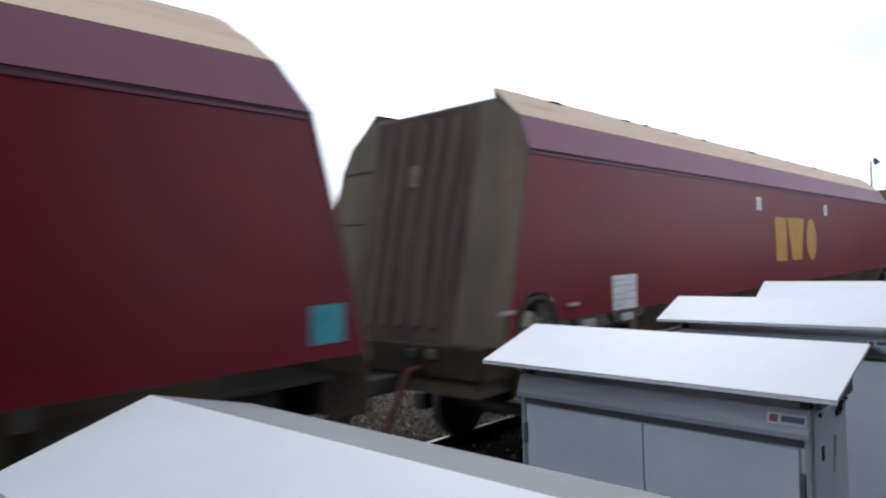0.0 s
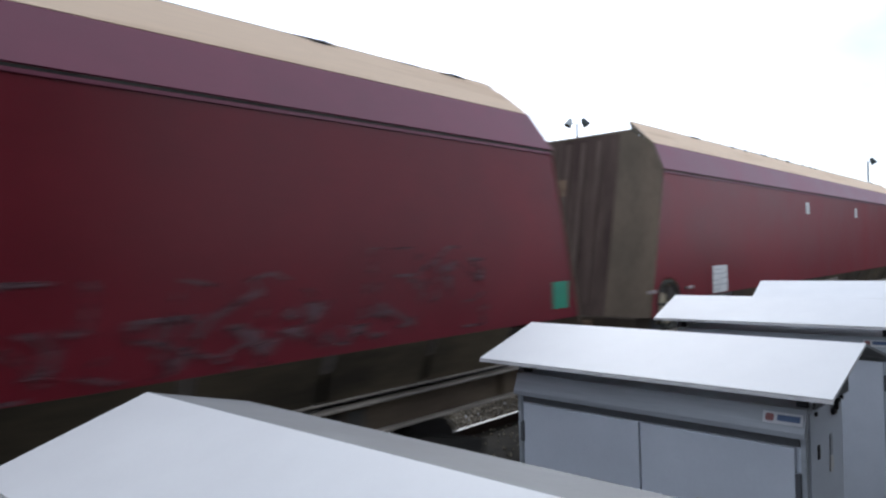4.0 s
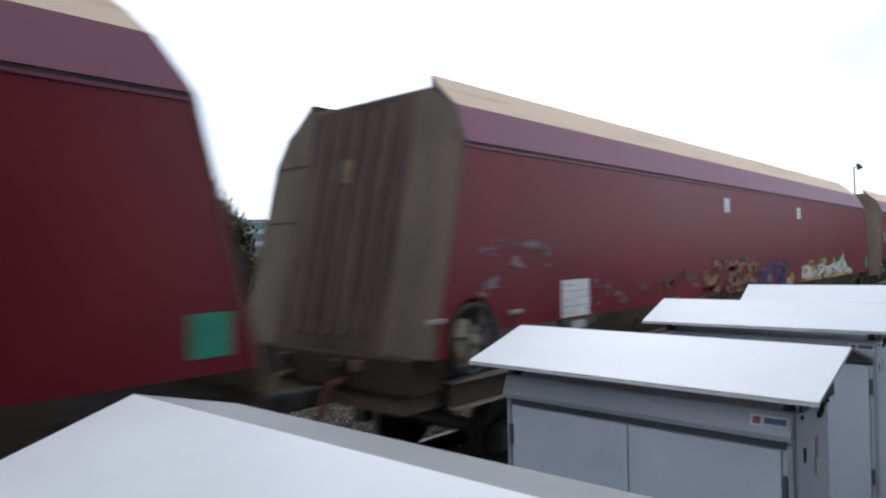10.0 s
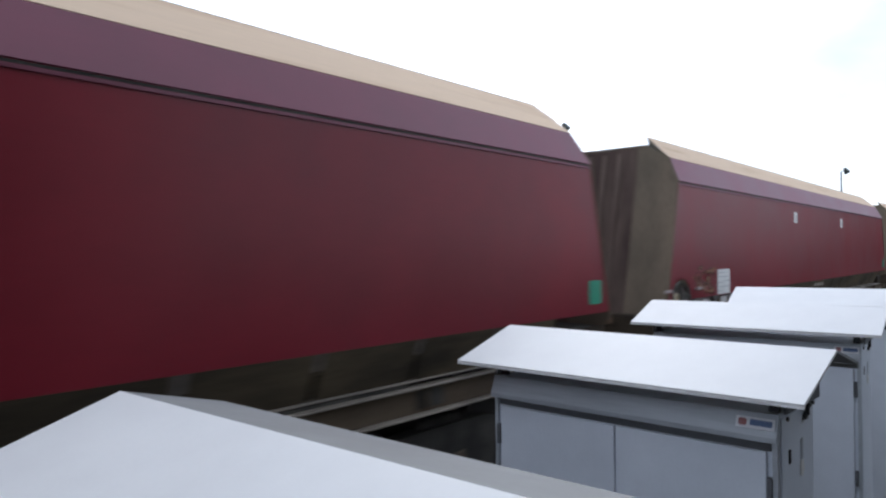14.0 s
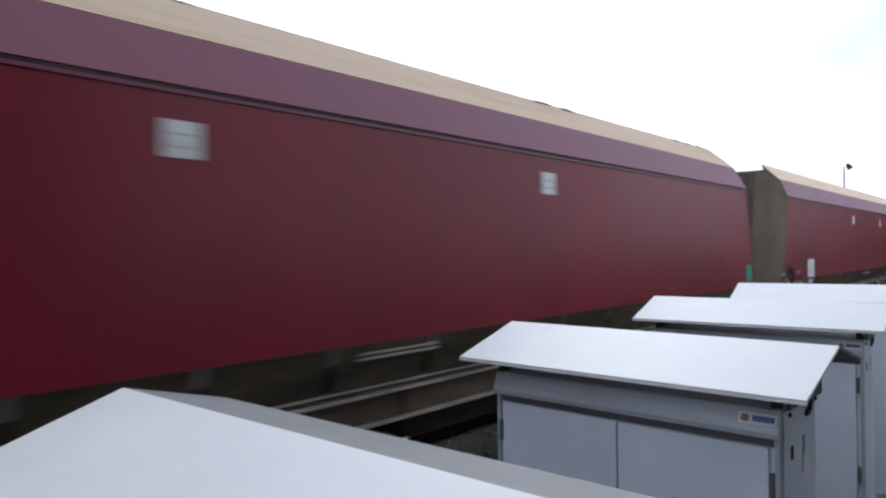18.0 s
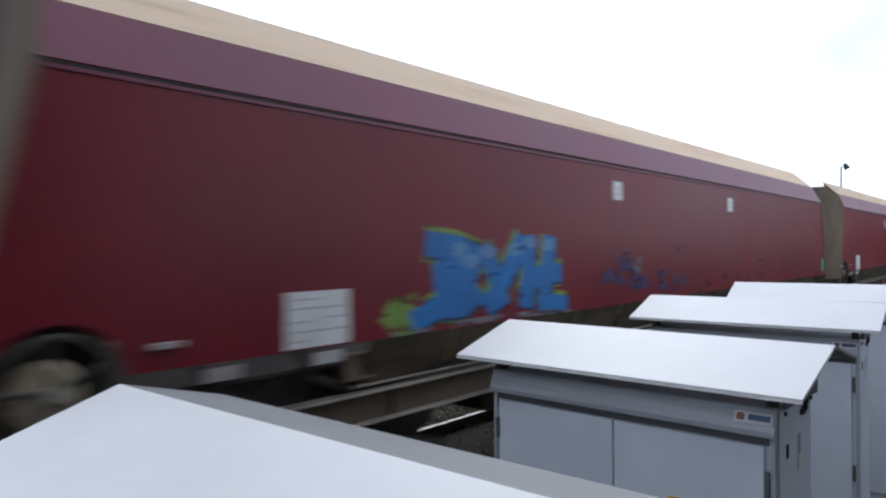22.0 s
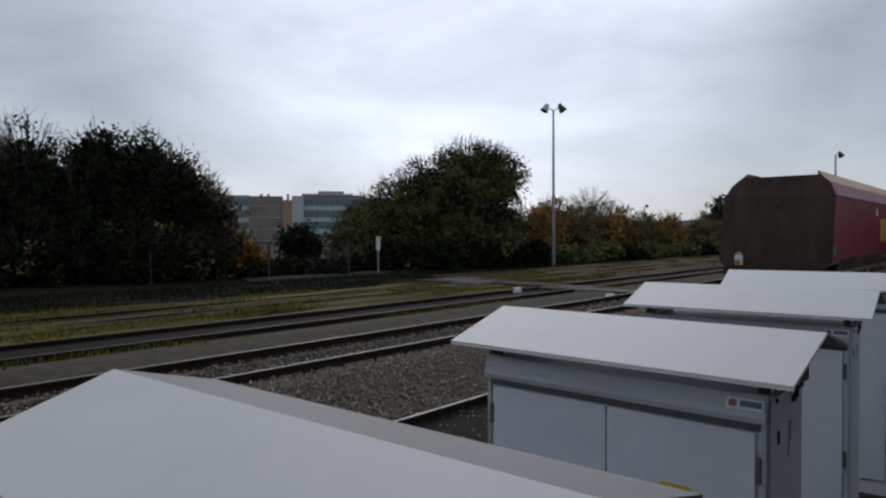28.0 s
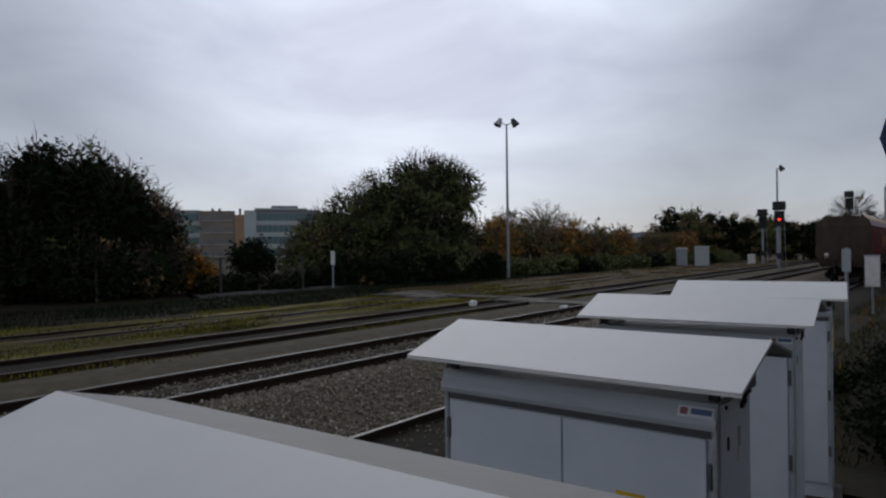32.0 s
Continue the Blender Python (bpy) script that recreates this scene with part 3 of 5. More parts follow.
def hopper_wagon():
    w = empty("hopper_wagon")
    HX, HZ, _ = HANDWHEEL
    for s in (-1, 1):
        y = s * HW
        part("side_panel", prism(side_outline(), "y", y - s * 0.012, y), "maroon", w)
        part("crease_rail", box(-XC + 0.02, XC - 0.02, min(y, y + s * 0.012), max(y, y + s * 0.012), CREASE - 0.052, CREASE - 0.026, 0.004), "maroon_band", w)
        # Thin dark strip draws the shadow line above the crease rail.
        part("crease_groove", box(-XC + 0.02, XC - 0.02, min(y, y + s * 0.003), max(y, y + s * 0.003), CREASE - 0.022, CREASE - 0.004), "underframe", w)
        y1, y2 = s * (HW - 0.16), s * 0.93
        xb, xt, xbp, xtp = end_x(BAND), end_x(TOP), end_x(BAND, 1), end_x(TOP, 1)
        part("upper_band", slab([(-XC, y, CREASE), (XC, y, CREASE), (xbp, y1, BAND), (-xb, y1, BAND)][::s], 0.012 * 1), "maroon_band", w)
        part("hood_sheet", slab([(-xb, y1, BAND + 0.003), (xbp, y1, BAND + 0.003), ((xbp + xtp) / 2 + 0.03, (y1 + y2) / 2, (BAND + TOP) / 2), (xtp - 0.05, y2, TOP), (-xt, y2, TOP)][::s], 0.012), "hood", w, "dusty cream hood sheet")
        part("hood_rim", tube((-xt, y2, TOP), (xtp - 0.05, y2, TOP), 0.014, n=6), "underframe", w)
        # solebar: an I-beam below the body
        yo = s * (HW - 0.16)
        bm = bmesh.new()
        add_box(bm, -8.45, 8.45, min(yo, yo - s * 0.015), max(yo, yo - s * 0.015), 0.46, 0.68)
        for x in np.arange(-7.6, 7.7, 1.9):
            add_box(bm, x - 0.006, x + 0.006, min(yo, yo + s * 0.055), max(yo, yo + s * 0.055), 0.47, 0.67)
        sb = part("solebar", bm, "solebar", w, "rust-brown steel solebar")
        for z0 in (0.435, 0.68):
            part("flange", box(-8.45, 8.45, min(yo - s * 0.07, yo + s * 0.07), max(yo - s * 0.07, yo + s * 0.07), z0, z0 + 0.02, 0.004), "flange", sb)
        for x in (-3.1, 2.4, 5.6):
            part("patch_plate", box(x, x + 0.34, min(yo, yo + s * 0.012), max(yo, yo + s * 0.012), 0.49, 0.65, 0.004), "orange" if x == 2.4 else "underframe", sb)
        # leaning skirt of plates between the side sheet and the solebar
        for k in range(13):
            xa = -6.05 + k * 1.055
            xz = xa + 0.985
            part("skirt_plate", slab([(xa, s * skirt_y(FOOT + 0.005), FOOT + 0.005), (xz, s * skirt_y(FOOT + 0.005), FOOT + 0.005), (xz, s * skirt_y(0.76), 0.76), (xa, s * skirt_y(0.76), 0.76)][::-s], 0.012), "skirt", w)
        ys = s * skirt_y(0.75)
        part("skirt_lip", box(-6.1, 7.7, min(ys - s * 0.05, ys + s * 0.03), max(ys - s * 0.05, ys + s * 0.03), 0.738, 0.758, 0.004), "flange", w, "worn pale skirt lip")
        for x in (-5.0, -2.0, 0.0, 2.0, 5.0):
            part("door_ram", box(x - 0.22, x + 0.22, min(y - s * 0.42, y - s * 0.24), max(y - s * 0.42, y - s * 0.24), 0.78, 0.93, 0.01), "underframe", w)
        bx = -0.57 if s < 0 else -0.32
        for z in (0.995, 1.035):
            part("sill_bar", box(bx, bx + 0.88, min(y - s * 0.075, y - s * 0.02), max(y - s * 0.075, y - s * 0.02), z, z + 0.024, 0.005), "flange", w, "pale worn sill bar")
        part("brake_pipe", tube((-5.5, y - s * 0.17, 0.71), (5.5, y - s * 0.17, 0.71), 0.02, n=8), "underframe", w)
        # handbrake in its recess
        hb = part("handbrake_wheel", tube((HX, y - s * 0.10, HZ), (HX, y - s * 0.0, HZ), 0.055, n=12), "brake", w, "pale dusty handbrake wheel")
        bm = bmesh.new()
        ring = [(HX + 0.31 * math.cos(a), y - s * 0.02, HZ + 0.31 * math.sin(a)) for a in np.linspace(0, 2 * math.pi, 25)]
        for a, b in zip(ring[:-1], ring[1:]):
            add_tube(bm, a, b, 0.024, n=6, caps=False)
        part("rim", bm, "handrim", hb)
        bm = bmesh.new()
        add_tube(bm, (HX - 0.02, y - s * 0.14, HZ - 0.02), (HX - 0.02, y - s * 0.055, HZ - 0.02), 0.20, 0.165, 20)
        add_box(bm, HX - 0.10, HX + 0.13, min(y - s * 0.15, y - s * 0.06), max(y - s * 0.15, y - s * 0.06), HZ - 0.25, HZ - 0.05, 0.01)
        part("gear_case", bm, "gear", hb)
        bm = bmesh.new()
        for k in range(5):
            a = 0.5 + k * 2 * math.pi / 5
            add_tube(bm, (HX, y - s * 0.02, HZ), (HX + 0.30 * math.cos(a), y - s * 0.02, HZ + 0.30 * math.sin(a)), 0.017, n=6)
        part("spokes", bm, "handrim", hb)
        # Black sheet stands in for the shade inside the handbrake recess.
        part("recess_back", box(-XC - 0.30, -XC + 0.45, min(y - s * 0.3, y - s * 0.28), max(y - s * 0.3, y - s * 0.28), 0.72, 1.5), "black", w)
        for x in (-XC - 0.55, -XC + 0.56):
            part("grab_handle", box(x, x + 0.20, min(y + s * 0.004, y + s * 0.05), max(y + s * 0.004, y + s * 0.05), 1.262, 1.302, 0.008), "handle", w, "pale chipped grab handle")
        for x, m in ((-XC + 0.93, "handle"), (-XC + 1.78, "label_pale")):
            part("label_holder", box(x, x + 0.26, min(y - s * 0.05, y - s * 0.03), max(y - s * 0.05, y - s * 0.03), 1.0, 1.09, 0.006), m, w)
        part("valve_box", box(-XC + 2.15, -XC + 2.45, min(y - s * 0.25, y - s * 0.12), max(y - s * 0.25, y - s * 0.12), 0.80, 1.02, 0.02), "end_dirt", w)
        for x in (-7.4, -6.6):
            part("air_pipe", bent([(x, y - s * 0.2, 1.1), (x + 0.1, y - s * 0.18, 0.9), (x + 0.45, y - s * 0.2, 0.74)], 0.025), "underframe", w)
        # data panel, plates and green square
        dx = -6.85 if s < 0 else -6.60
        dp = part("data_panel", box(dx, dx + 0.56, min(y + s * 0.003, y + s * 0.008), max(y + s * 0.003, y + s * 0.008), 1.145, 1.55), "white", w, "white data panel")
        for r, (a, b) in enumerate(((0.03, 0.20), (0.02, 0.54), (0.03, 0.22), (0.34, 0.53), (0.03, 0.50), (0.05, 0.30))):
            z = (1.185, 1.255, 1.325, 1.345, 1.42, 1.485)[r]
            part("print_line", box(dx + a, dx + b, min(y + s * 0.008, y + s * 0.0095), max(y + s * 0.008, y + s * 0.0095), z, z + 0.014), "panel_text", dp)
        for x, wd in (((-2.10, 0.24), (1.92, 0.25)) if s < 0 else ((-2.18, 0.24), (1.82, 0.24))):
            pl = part("number_plate", box(x, x + wd, min(y + s * 0.003, y + s * 0.008), max(y + s * 0.003, y + s * 0.008), 2.44, 2.67), "white", w, "small white plate")
            for r in range(2):
                part("print_line", box(x + 0.04, x + wd - 0.05, min(y + s * 0.008, y + s * 0.0095), max(y + s * 0.008, y + s * 0.0095), 2.50 + r * 0.08, 2.513 + r * 0.08), "panel_text", pl)
        part("square_plate", box(8.30, 8.58, min(y + s * 0.003, y + s * 0.008), max(y + s * 0.003, y + s * 0.008), 1.24, 1.52), "teal", w, "green square plate")
    for e in (-1, 1):
        # end wall: a leaning sheet, ribbed in the middle, with plain corner sheets
        def q(y, z, out=0.0):
            return (e * (end_x(z, e) + out), y, z)
        low = SILL if e < 0 else FOOT - 0.06
        part("end_wall", slab([q(-0.85, SILL), q(0.85, SILL), q(0.85, CREASE), q(-0.85, CREASE)][::-e], 0.02), "end_purple", w, "rain-streaked maroon end wall")
        part("upper_end_wall", slab([q(-0.85, CREASE), q(0.85, CREASE), q(0.85, 3.46), q(-0.85, 3.46)][::-e], 0.02), "end_purple", w, "rain-streaked maroon end wall")
        for s in (-1, 1):
            part("corner_sheet", slab([q(s * 0.80, SILL, 0.006), q(s * (HW - 0.1), SILL, 0.006), q(s * HW, low, 0.006), q(s * HW, CREASE, 0.006), q(s * 0.80, CREASE, 0.006)][::-e * s], 0.02), "end_dirt", w, "dusty grey-brown corner sheet")
            cs = [q(s * 0.80, CREASE, 0.006), q(s * HW, CREASE, 0.006)] + [q(s * (HW - 0.16), BAND, 0.006), q(s * 0.97, 3.46, 0.006), q(s * 0.80, 3.46, 0.006)]
            part("upper_corner_sheet", slab(cs[::-e * s], 0.02), "end_dirt", w, "dusty grey-brown corner sheet")
            part("corner_strip", bent([q(s * HW, low), q(s * HW, CREASE), q(s * (HW - 0.16), BAND), q(s * 0.95, 3.53)], 0.016, 6), "end_dirt", w)
            part("hood_gusset", slab([q(s * 0.97, 3.46), q(s * (HW - 0.16), BAND), q(s * 0.93, TOP)][::-e * s], 0.012), "underframe", w)
        for y in (-0.5, -0.25, 0.0, 0.25, 0.5):
            bm = bmesh.new()
            p = [q(y - 0.05, SILL + 0.15), q(y + 0.05, SILL + 0.15), q(y + 0.05, 3.38), q(y - 0.05, 3.38)]
            o = [q(y - 0.03, SILL + 0.15, 0.04), q(y + 0.03, SILL + 0.15, 0.04), q(y + 0.03, 3.38, 0.04), q(y - 0.03, 3.38, 0.04)]
            vi, vo = [bm.verts.new(c) for c in p], [bm.verts.new(c) for c in o]
            bm.faces.new(vo)
            for i in range(4):
                bm.faces.new((vi[i], vi[(i + 1) % 4], vo[(i + 1) % 4], vo[i]))
            part("end_rib", bm, "end_rib", w)
        part("end_seam", tube(q(-1.4, 2.25, 0.004), q(1.4, 2.25, 0.004), 0.012, n=6), "underframe", w)
        part("top_rail", tube(q(-0.97, 3.46), q(0.97, 3.46), 0.03, n=8), "end_dirt", w)
        bm = bmesh.new()
        c = [q(-0.02, 2.62, 0.055), q(0.14, 2.62, 0.055), q(0.14, 2.86, 0.055), q(-0.02, 2.86, 0.055)]
        part("end_plate", slab(c[::-e], 0.012), "end_plate", w, "rusty tan plate")
        part("headstock", box(min(e * 8.5, e * 8.95), max(e * 8.5, e * 8.95), -1.28, 1.28, 0.62, 0.95, 0.02), "chute", w)
        part("end_deck", box(min(e * 8.0, e * 8.9), max(e * 8.0, e * 8.9), -1.15, 1.15, 0.44, 0.60, 0.015), "end_dirt", w)
        cp = part("coupler", box(min(e * 8.8, e * 9.45), max(e * 8.8, e * 9.45), -0.11, 0.11, 0.42, 0.60, 0.03), "underframe", w)
        part("knuckle", box(min(e * 9.4, e * 9.62), max(e * 9.4, e * 9.62), -0.17 + e * 0.05, 0.17 + e * 0.05, 0.38, 0.64, 0.05), "underframe", cp)
        for s, m in ((-1, "red_hose"), (1, "yellow_hose")):
            ys = s * 0.42
            part("air_hose", bent([(e * 8.9, ys, 0.70), (e * 9.12, ys, 0.68), (e * 9.2, ys * 0.95, 0.45), (e * 9.35, ys * 0.85, 0.12), (e * 9.48, ys * 0.8, 0.02), (e * 9.6, ys * 0.78, 0.12)], 0.035), m, w)
            part("tap_handle", box(min(e * 8.95, e * 9.05), max(e * 8.95, e * 9.05), ys - 0.03, ys + 0.09, 0.82, 0.90, 0.01), "underframe", w)
        part("marker_bracket", box(min(e * 8.9, e * 8.97), max(e * 8.9, e * 8.97), -0.68, -0.54, 0.80, 0.90, 0.01), "end_plate", w)
    for x in (-3.3, -1.1, 1.1, 3.3):
        part("hopper_pocket", prism([(x - 1.08, 0.94), (x + 1.08, 0.94), (x + 0.75, 0.12), (x - 0.75, 0.12)], "y", -0.98, 0.98), "chute", w)
    for x in (-4.9, 4.7):
        part("air_reservoir", tube((x, -0.85, 0.30), (x, 0.85, 0.30), 0.2, n=16), "underframe", w)
    for e in (-1, 1):
        part("end_bulkhead", box(min(e * 5.2, e * 8.3), max(e * 5.2, e * 8.3), -1.05, 1.05, 0.60, 0.94, 0.02), "underframe", w)
    part("centre_sill", box(-8.4, 8.4, -0.32, 0.32, 0.55, 0.92), "underframe", w)
    part("hopper_floor", box(-8.6, 8.6, -1.3, 1.3, 0.945, 0.975), "underframe", w)
    for x in (-4.2, 0.2, 4.5):
        part("top_stay", tube((x, -0.98, 3.50), (x, 0.98, 3.50), 0.03, n=8), "underframe", w)
    for ob in w.children_recursive:
        ob.data.transform(FIT)
    for e in (-1, 1):
        bogie(w, e * 6.1)
    return w


def clipped(outline, z, above):
    """The part of an outline above or below a height."""
    out = []
    for (u0, v0), (u1, v1) in zip(outline, outline[1:] + outline[:1]):
        in0, in1 = (v0 >= z) == above, (v1 >= z) == above
        if in0:
            out.append((u0, v0))
        if in0 != in1:
            k = (z - v0) / (v1 - v0)
            out.append((u0 + (u1 - u0) * k, z))
    return out


def splash(parent, shapes, flip=1):
    """Sprayed paint: flat patches on the side sheet that go on over the skirt, each an outline in metres along the wagon and up."""
    for name, material, layer, outline in shapes:
        o = 0.003 + 0.002 * layer
        for above in (True, False):
            pts = clipped([(u, max(0.775, v)) for u, v in outline], FOOT, above)
            if len(pts) < 3:
                continue
            front = [(u * flip, -flip * ((HW if above else skirt_y(v)) + o), v) for u, v in pts]
            back = [(u, y + flip * 0.0015, v) for u, y, v in front]
            bm = bmesh.new()
            va, vb = [bm.verts.new(p) for p in front], [bm.verts.new(p) for p in back]
            bm.faces.new(va)
            bm.faces.new(vb[::-1])
            for i in range(len(va)):
                j = (i + 1) % len(va)
                bm.faces.new((va[i], vb[i], vb[j], va[j]))
            part(name, bm, material, parent).data.transform(FIT)


def blob(cx, cz, w, h, seed, n=14, rough=0.35):
    r = random.Random(seed)
    return [(cx + w / 2 * math.cos(a) * (1 + r.uniform(-rough, rough)), max(0.78, cz + h / 2 * math.sin(a) * (1 + r.uniform(-rough, rough))))
            for a in [2 * math.pi * i / n for i in range(n)]]


def stroke(points, wd):
    """A brushed line of width wd through points."""
    left, right = [], []
    for i, p in enumerate(points):
        a, b = points[max(0, i - 1)], points[min(len(points) - 1, i + 1)]
        d = math.hypot(b[0] - a[0], b[1] - a[1]) or 1
        nx, nz = -(b[1] - a[1]) / d * wd / 2, (b[0] - a[0]) / d * wd / 2
        left.append((p[0] + nx, p[1] + nz))
        right.append((p[0] - nx, p[1] - nz))
    return left + right[::-1]


def scribble(x0, x1, z0, z1, n, wd, seed, material, layer=2, name="paint_stroke"):
    r = random.Random(seed)
    out = []
    n, wd = int(n * 1.8), wd * 0.62
    for k in range(n):
        cx = x0 + (x1 - x0) * (k + r.random()) / n
        p = [(cx + r.uniform(-0.25, 0.25), z0 + (z1 - z0) * r.random())]
        for _ in range(3):
            p.append((min(x1, max(x0, p[-1][0] + r.uniform(-0.12, 0.38))), min(z1, max(z0, p[-1][1] + r.uniform(-0.35, 0.35)))))
        out.append((name, material, layer + k * 0.05, stroke(p, wd * r.uniform(0.6, 1.3))))
    return out


DRIFT = ((0, 0.05), (1, 0.03), (3, 0.05), (6, 0.03), (8, 0.05), (9, -0.03), (10, -0.05), (13, -0.11), (14, 0.03), (17, 0.08), (19, 0.0), (21, -0.03), (22, -0.14), (23, 0.0), (24, -0.05), (24.6, -0.11), (25, -0.20), (25.5, -0.13), (28, -0.05), (32, 0.15))


def rear_place(t):
    """Where the middle of the first wagon in view stands along the track at t seconds."""
    way = 0.925 * (5.677 + 5.620 * t + 0.0306 * t * t - 0.000311 * t ** 3) + XC * 0.955 + float(np.interp(t, *zip(*DRIFT)))
    return 4.0 + (way - 4.0) * STRETCH


def worn(m, bare):
    """Lets the paint below show through where sprayed paint has worn off in streaks; bare: how much of it."""
    nt = m.node_tree
    tc = nt.nodes.new("ShaderNodeTexCoord")
    mp = nt.nodes.new("ShaderNodeMapping")
    mp.inputs["Scale"].default_value = (0.55, 1, 1.5)
    n = nt.nodes.new("ShaderNodeTexNoise")
    n.inputs["Scale"].default_value = 7.0
    n.inputs["Detail"].default_value = 5.0
    r = nt.nodes.new("ShaderNodeMapRange")
    r.interpolation_type = "SMOOTHSTEP"
    r.inputs["From Min"].default_value = bare - 0.07
    r.inputs["From Max"].default_value = bare + 0.07
    nt.links.new(tc.outputs["Object"], mp.inputs["Vector"])
    nt.links.new(mp.outputs[0], n.inputs["Vector"])
    nt.links.new(n.outputs["Fac"], r.inputs["Value"])
    nt.links.new(r.outputs[0], nt.nodes["Principled BSDF"].inputs["Alpha"])


for name, c in (("spray_sky", (0.13, 0.30, 0.55)), ("spray_mist", (0.25, 0.20, 0.225)), ("spray_slate", (0.055, 0.05, 0.07)), ("spray_umber", (0.13, 0.065, 0.045)), ("spray_ochre", (0.36, 0.17, 0.085)), ("spray_cream", (0.52, 0.42, 0.38)),
                ("spray_violet", (0.10, 0.045, 0.085)), ("spray_olive", (0.23, 0.17, 0.07)), ("spray_blue", (0.012, 0.19, 0.52)), ("spray_pale_blue", (0.21, 0.25, 0.40)), ("spray_white", (0.62, 0.60, 0.55)), ("spray_yellow", (0.48, 0.34, 0.10)),
                ("spray_purple", (0.055, 0.030, 0.125)), ("spray_tan", (0.29, 0.135, 0.08)), ("spray_green", (0.22, 0.34, 0.06)), ("spray_grey", (0.17, 0.075, 0.085)), ("spray_dark", (0.02, 0.05, 0.13)), ("spray_pink", (0.30, 0.19, 0.20))):
    M[name] = mat(name, c, 0.55, 0, 0.2, 2.5, second=tuple(v * 0.65 for v in c), fine=20, bump=0.02)
    worn(M[name], {"spray_blue": 0.30, "spray_sky": 0.33, "spray_pale_blue": 0.36, "spray_white": 0.34, "spray_yellow": 0.38, "spray_green": 0.40, "spray_olive": 0.36, "spray_purple": 0.43, "spray_dark": 0.36}.get(name, 0.49))


def flakes(x0, x1, z0, z1, n, seed, material, size=0.2):
    """Broken flat patches of flaking paint with ragged outlines."""
    r = random.Random(seed * 13 + 5)
    out = []
    for k in range(n):
        cx, cz = r.uniform(x0, x1), r.uniform(z0, z1)
        for j in range(r.choice((1, 2, 2, 3))):
            out.append(("paint_flake", material, 3.5 + 0.04 * (k % 20), blob(cx + r.uniform(-0.5, 0.5) * size, cz + r.uniform(-0.25, 0.25) * size, size * r.uniform(0.35, 1.2), size * r.uniform(0.18, 0.5), seed * 97 + k * 3 + j, 13, 0.45)))
    return out


def throwup(x0, x1, z0, z1, n, seed, fill, edge):
    """Bubbly interlocked sprayed forms: thick curved strokes with a darker edge and open counters."""
    r = random.Random(seed * 7 + 3)
    out, wd = [], (x1 - x0) / n
    h = z1 - z0
    for k in range(n):
        c = x0 + wd * (k + 0.5)
        kind = r.randrange(4)
        top, bot = z1 - h * r.uniform(0.05, 0.25), z0 + h * r.uniform(0.08, 0.2)
        mid, q = (top + bot) / 2, wd * 0.42
        pts = ([(c + q, top), (c - q * 0.4, top), (c - q, mid), (c - q * 0.3, bot), (c + q, bot)], [(c - q, bot), (c - q * 0.6, top), (c + q * 0.2, mid), (c + q * 0.8, top), (c + q, bot)],
               [(c - q, top), (c + q, top), (c + q * 0.7, mid), (c - q, mid), (c + q * 0.9, bot)], [(c - q, top), (c, bot), (c + q, top)])[kind]
        t = h * r.uniform(0.16, 0.24)
        out.append(("paint_edge", edge, 1 + 0.06 * k, stroke(pts, t * 1.5)))
        out.append(("paint_fill", fill, 2 + 0.06 * k, stroke(pts, t)))
    return out


def piece_band(x0, x1, fill, edge, top, seed):
    """A long low painted panel with a ragged upper edge, green tufts over it and a yellow-brown wash on the skirt below."""
    r = random.Random(seed)
    n = 26
    us = [x0 + (x1 - x0) * i / n for i in range(n + 1)]
    crest = [1.43 + 0.03 * math.sin(i * 0.9) + (0.16 * max(0.0, 1 - abs(u - 5.6) / 0.5)) - (0.14 if u > 6.1 else 0.0) for i, u in enumerate(us)]
    out = [("paint_edge", edge, 0.5, [(u, 1.135) for u in us] + [(u, c + 0.02) for u, c in reversed(list(zip(us, crest)))]),
           ("paint_fill", fill, 1.2, [(u, 1.19 + 0.02 * r.random()) for u in us] + [(u, c) for u, c in reversed(list(zip(us, crest)))]),
           ("paint_wash", "spray_olive", 0.3, [(x0 - 0.9, 1.129), (x0 - 0.8, 0.82), (x1 - 0.3, 0.88), (x1 - 0.2, 1.129)])]
    for k in range(16):
        out.append(("paint_fill", (edge, "spray_mist", edge, "spray_ochre")[k % 4], 2 + 0.05 * k, blob(r.uniform(x0, x1 - 0.5), r.uniform(1.2, 1.4), r.uniform(0.15, 0.4), r.uniform(0.06, 0.14), seed + k, 12, 0.4)))
    for u in (2.9, 3.7, 4.0, 4.9, 5.2, 5.5):
        out.append(("paint_fill", top, 0.4 + 0.02 * u, blob(u, 1.50 + 0.05 * (u > 5.3) + 0.02 * (u < 4.5), r.uniform(0.4, 0.7), 0.13, seed + int(u * 10), 12, 0.3)))
    for u in np.arange(x0 - 0.1, x1 - 0.4, 0.7):
        out.append(("paint_wash", edge, 0.9, blob(float(u), 1.01, 0.55, 0.20, seed + int(u * 9), 12, 0.4)))
    out += [("paint_fill", fill, 3.2, stroke([(5.45, 1.40), (5.65, 1.52), (5.84, 1.66)], 0.16)), ("paint_fill", "spray_mist", 3.1, stroke([(4.9, 1.47), (5.2, 1.52), (5.4, 1.60)], 0.09)), ("paint_fill", edge, 3.4, stroke([(5.55, 1.36), (5.68, 1.48)], 0.10))]
    return out


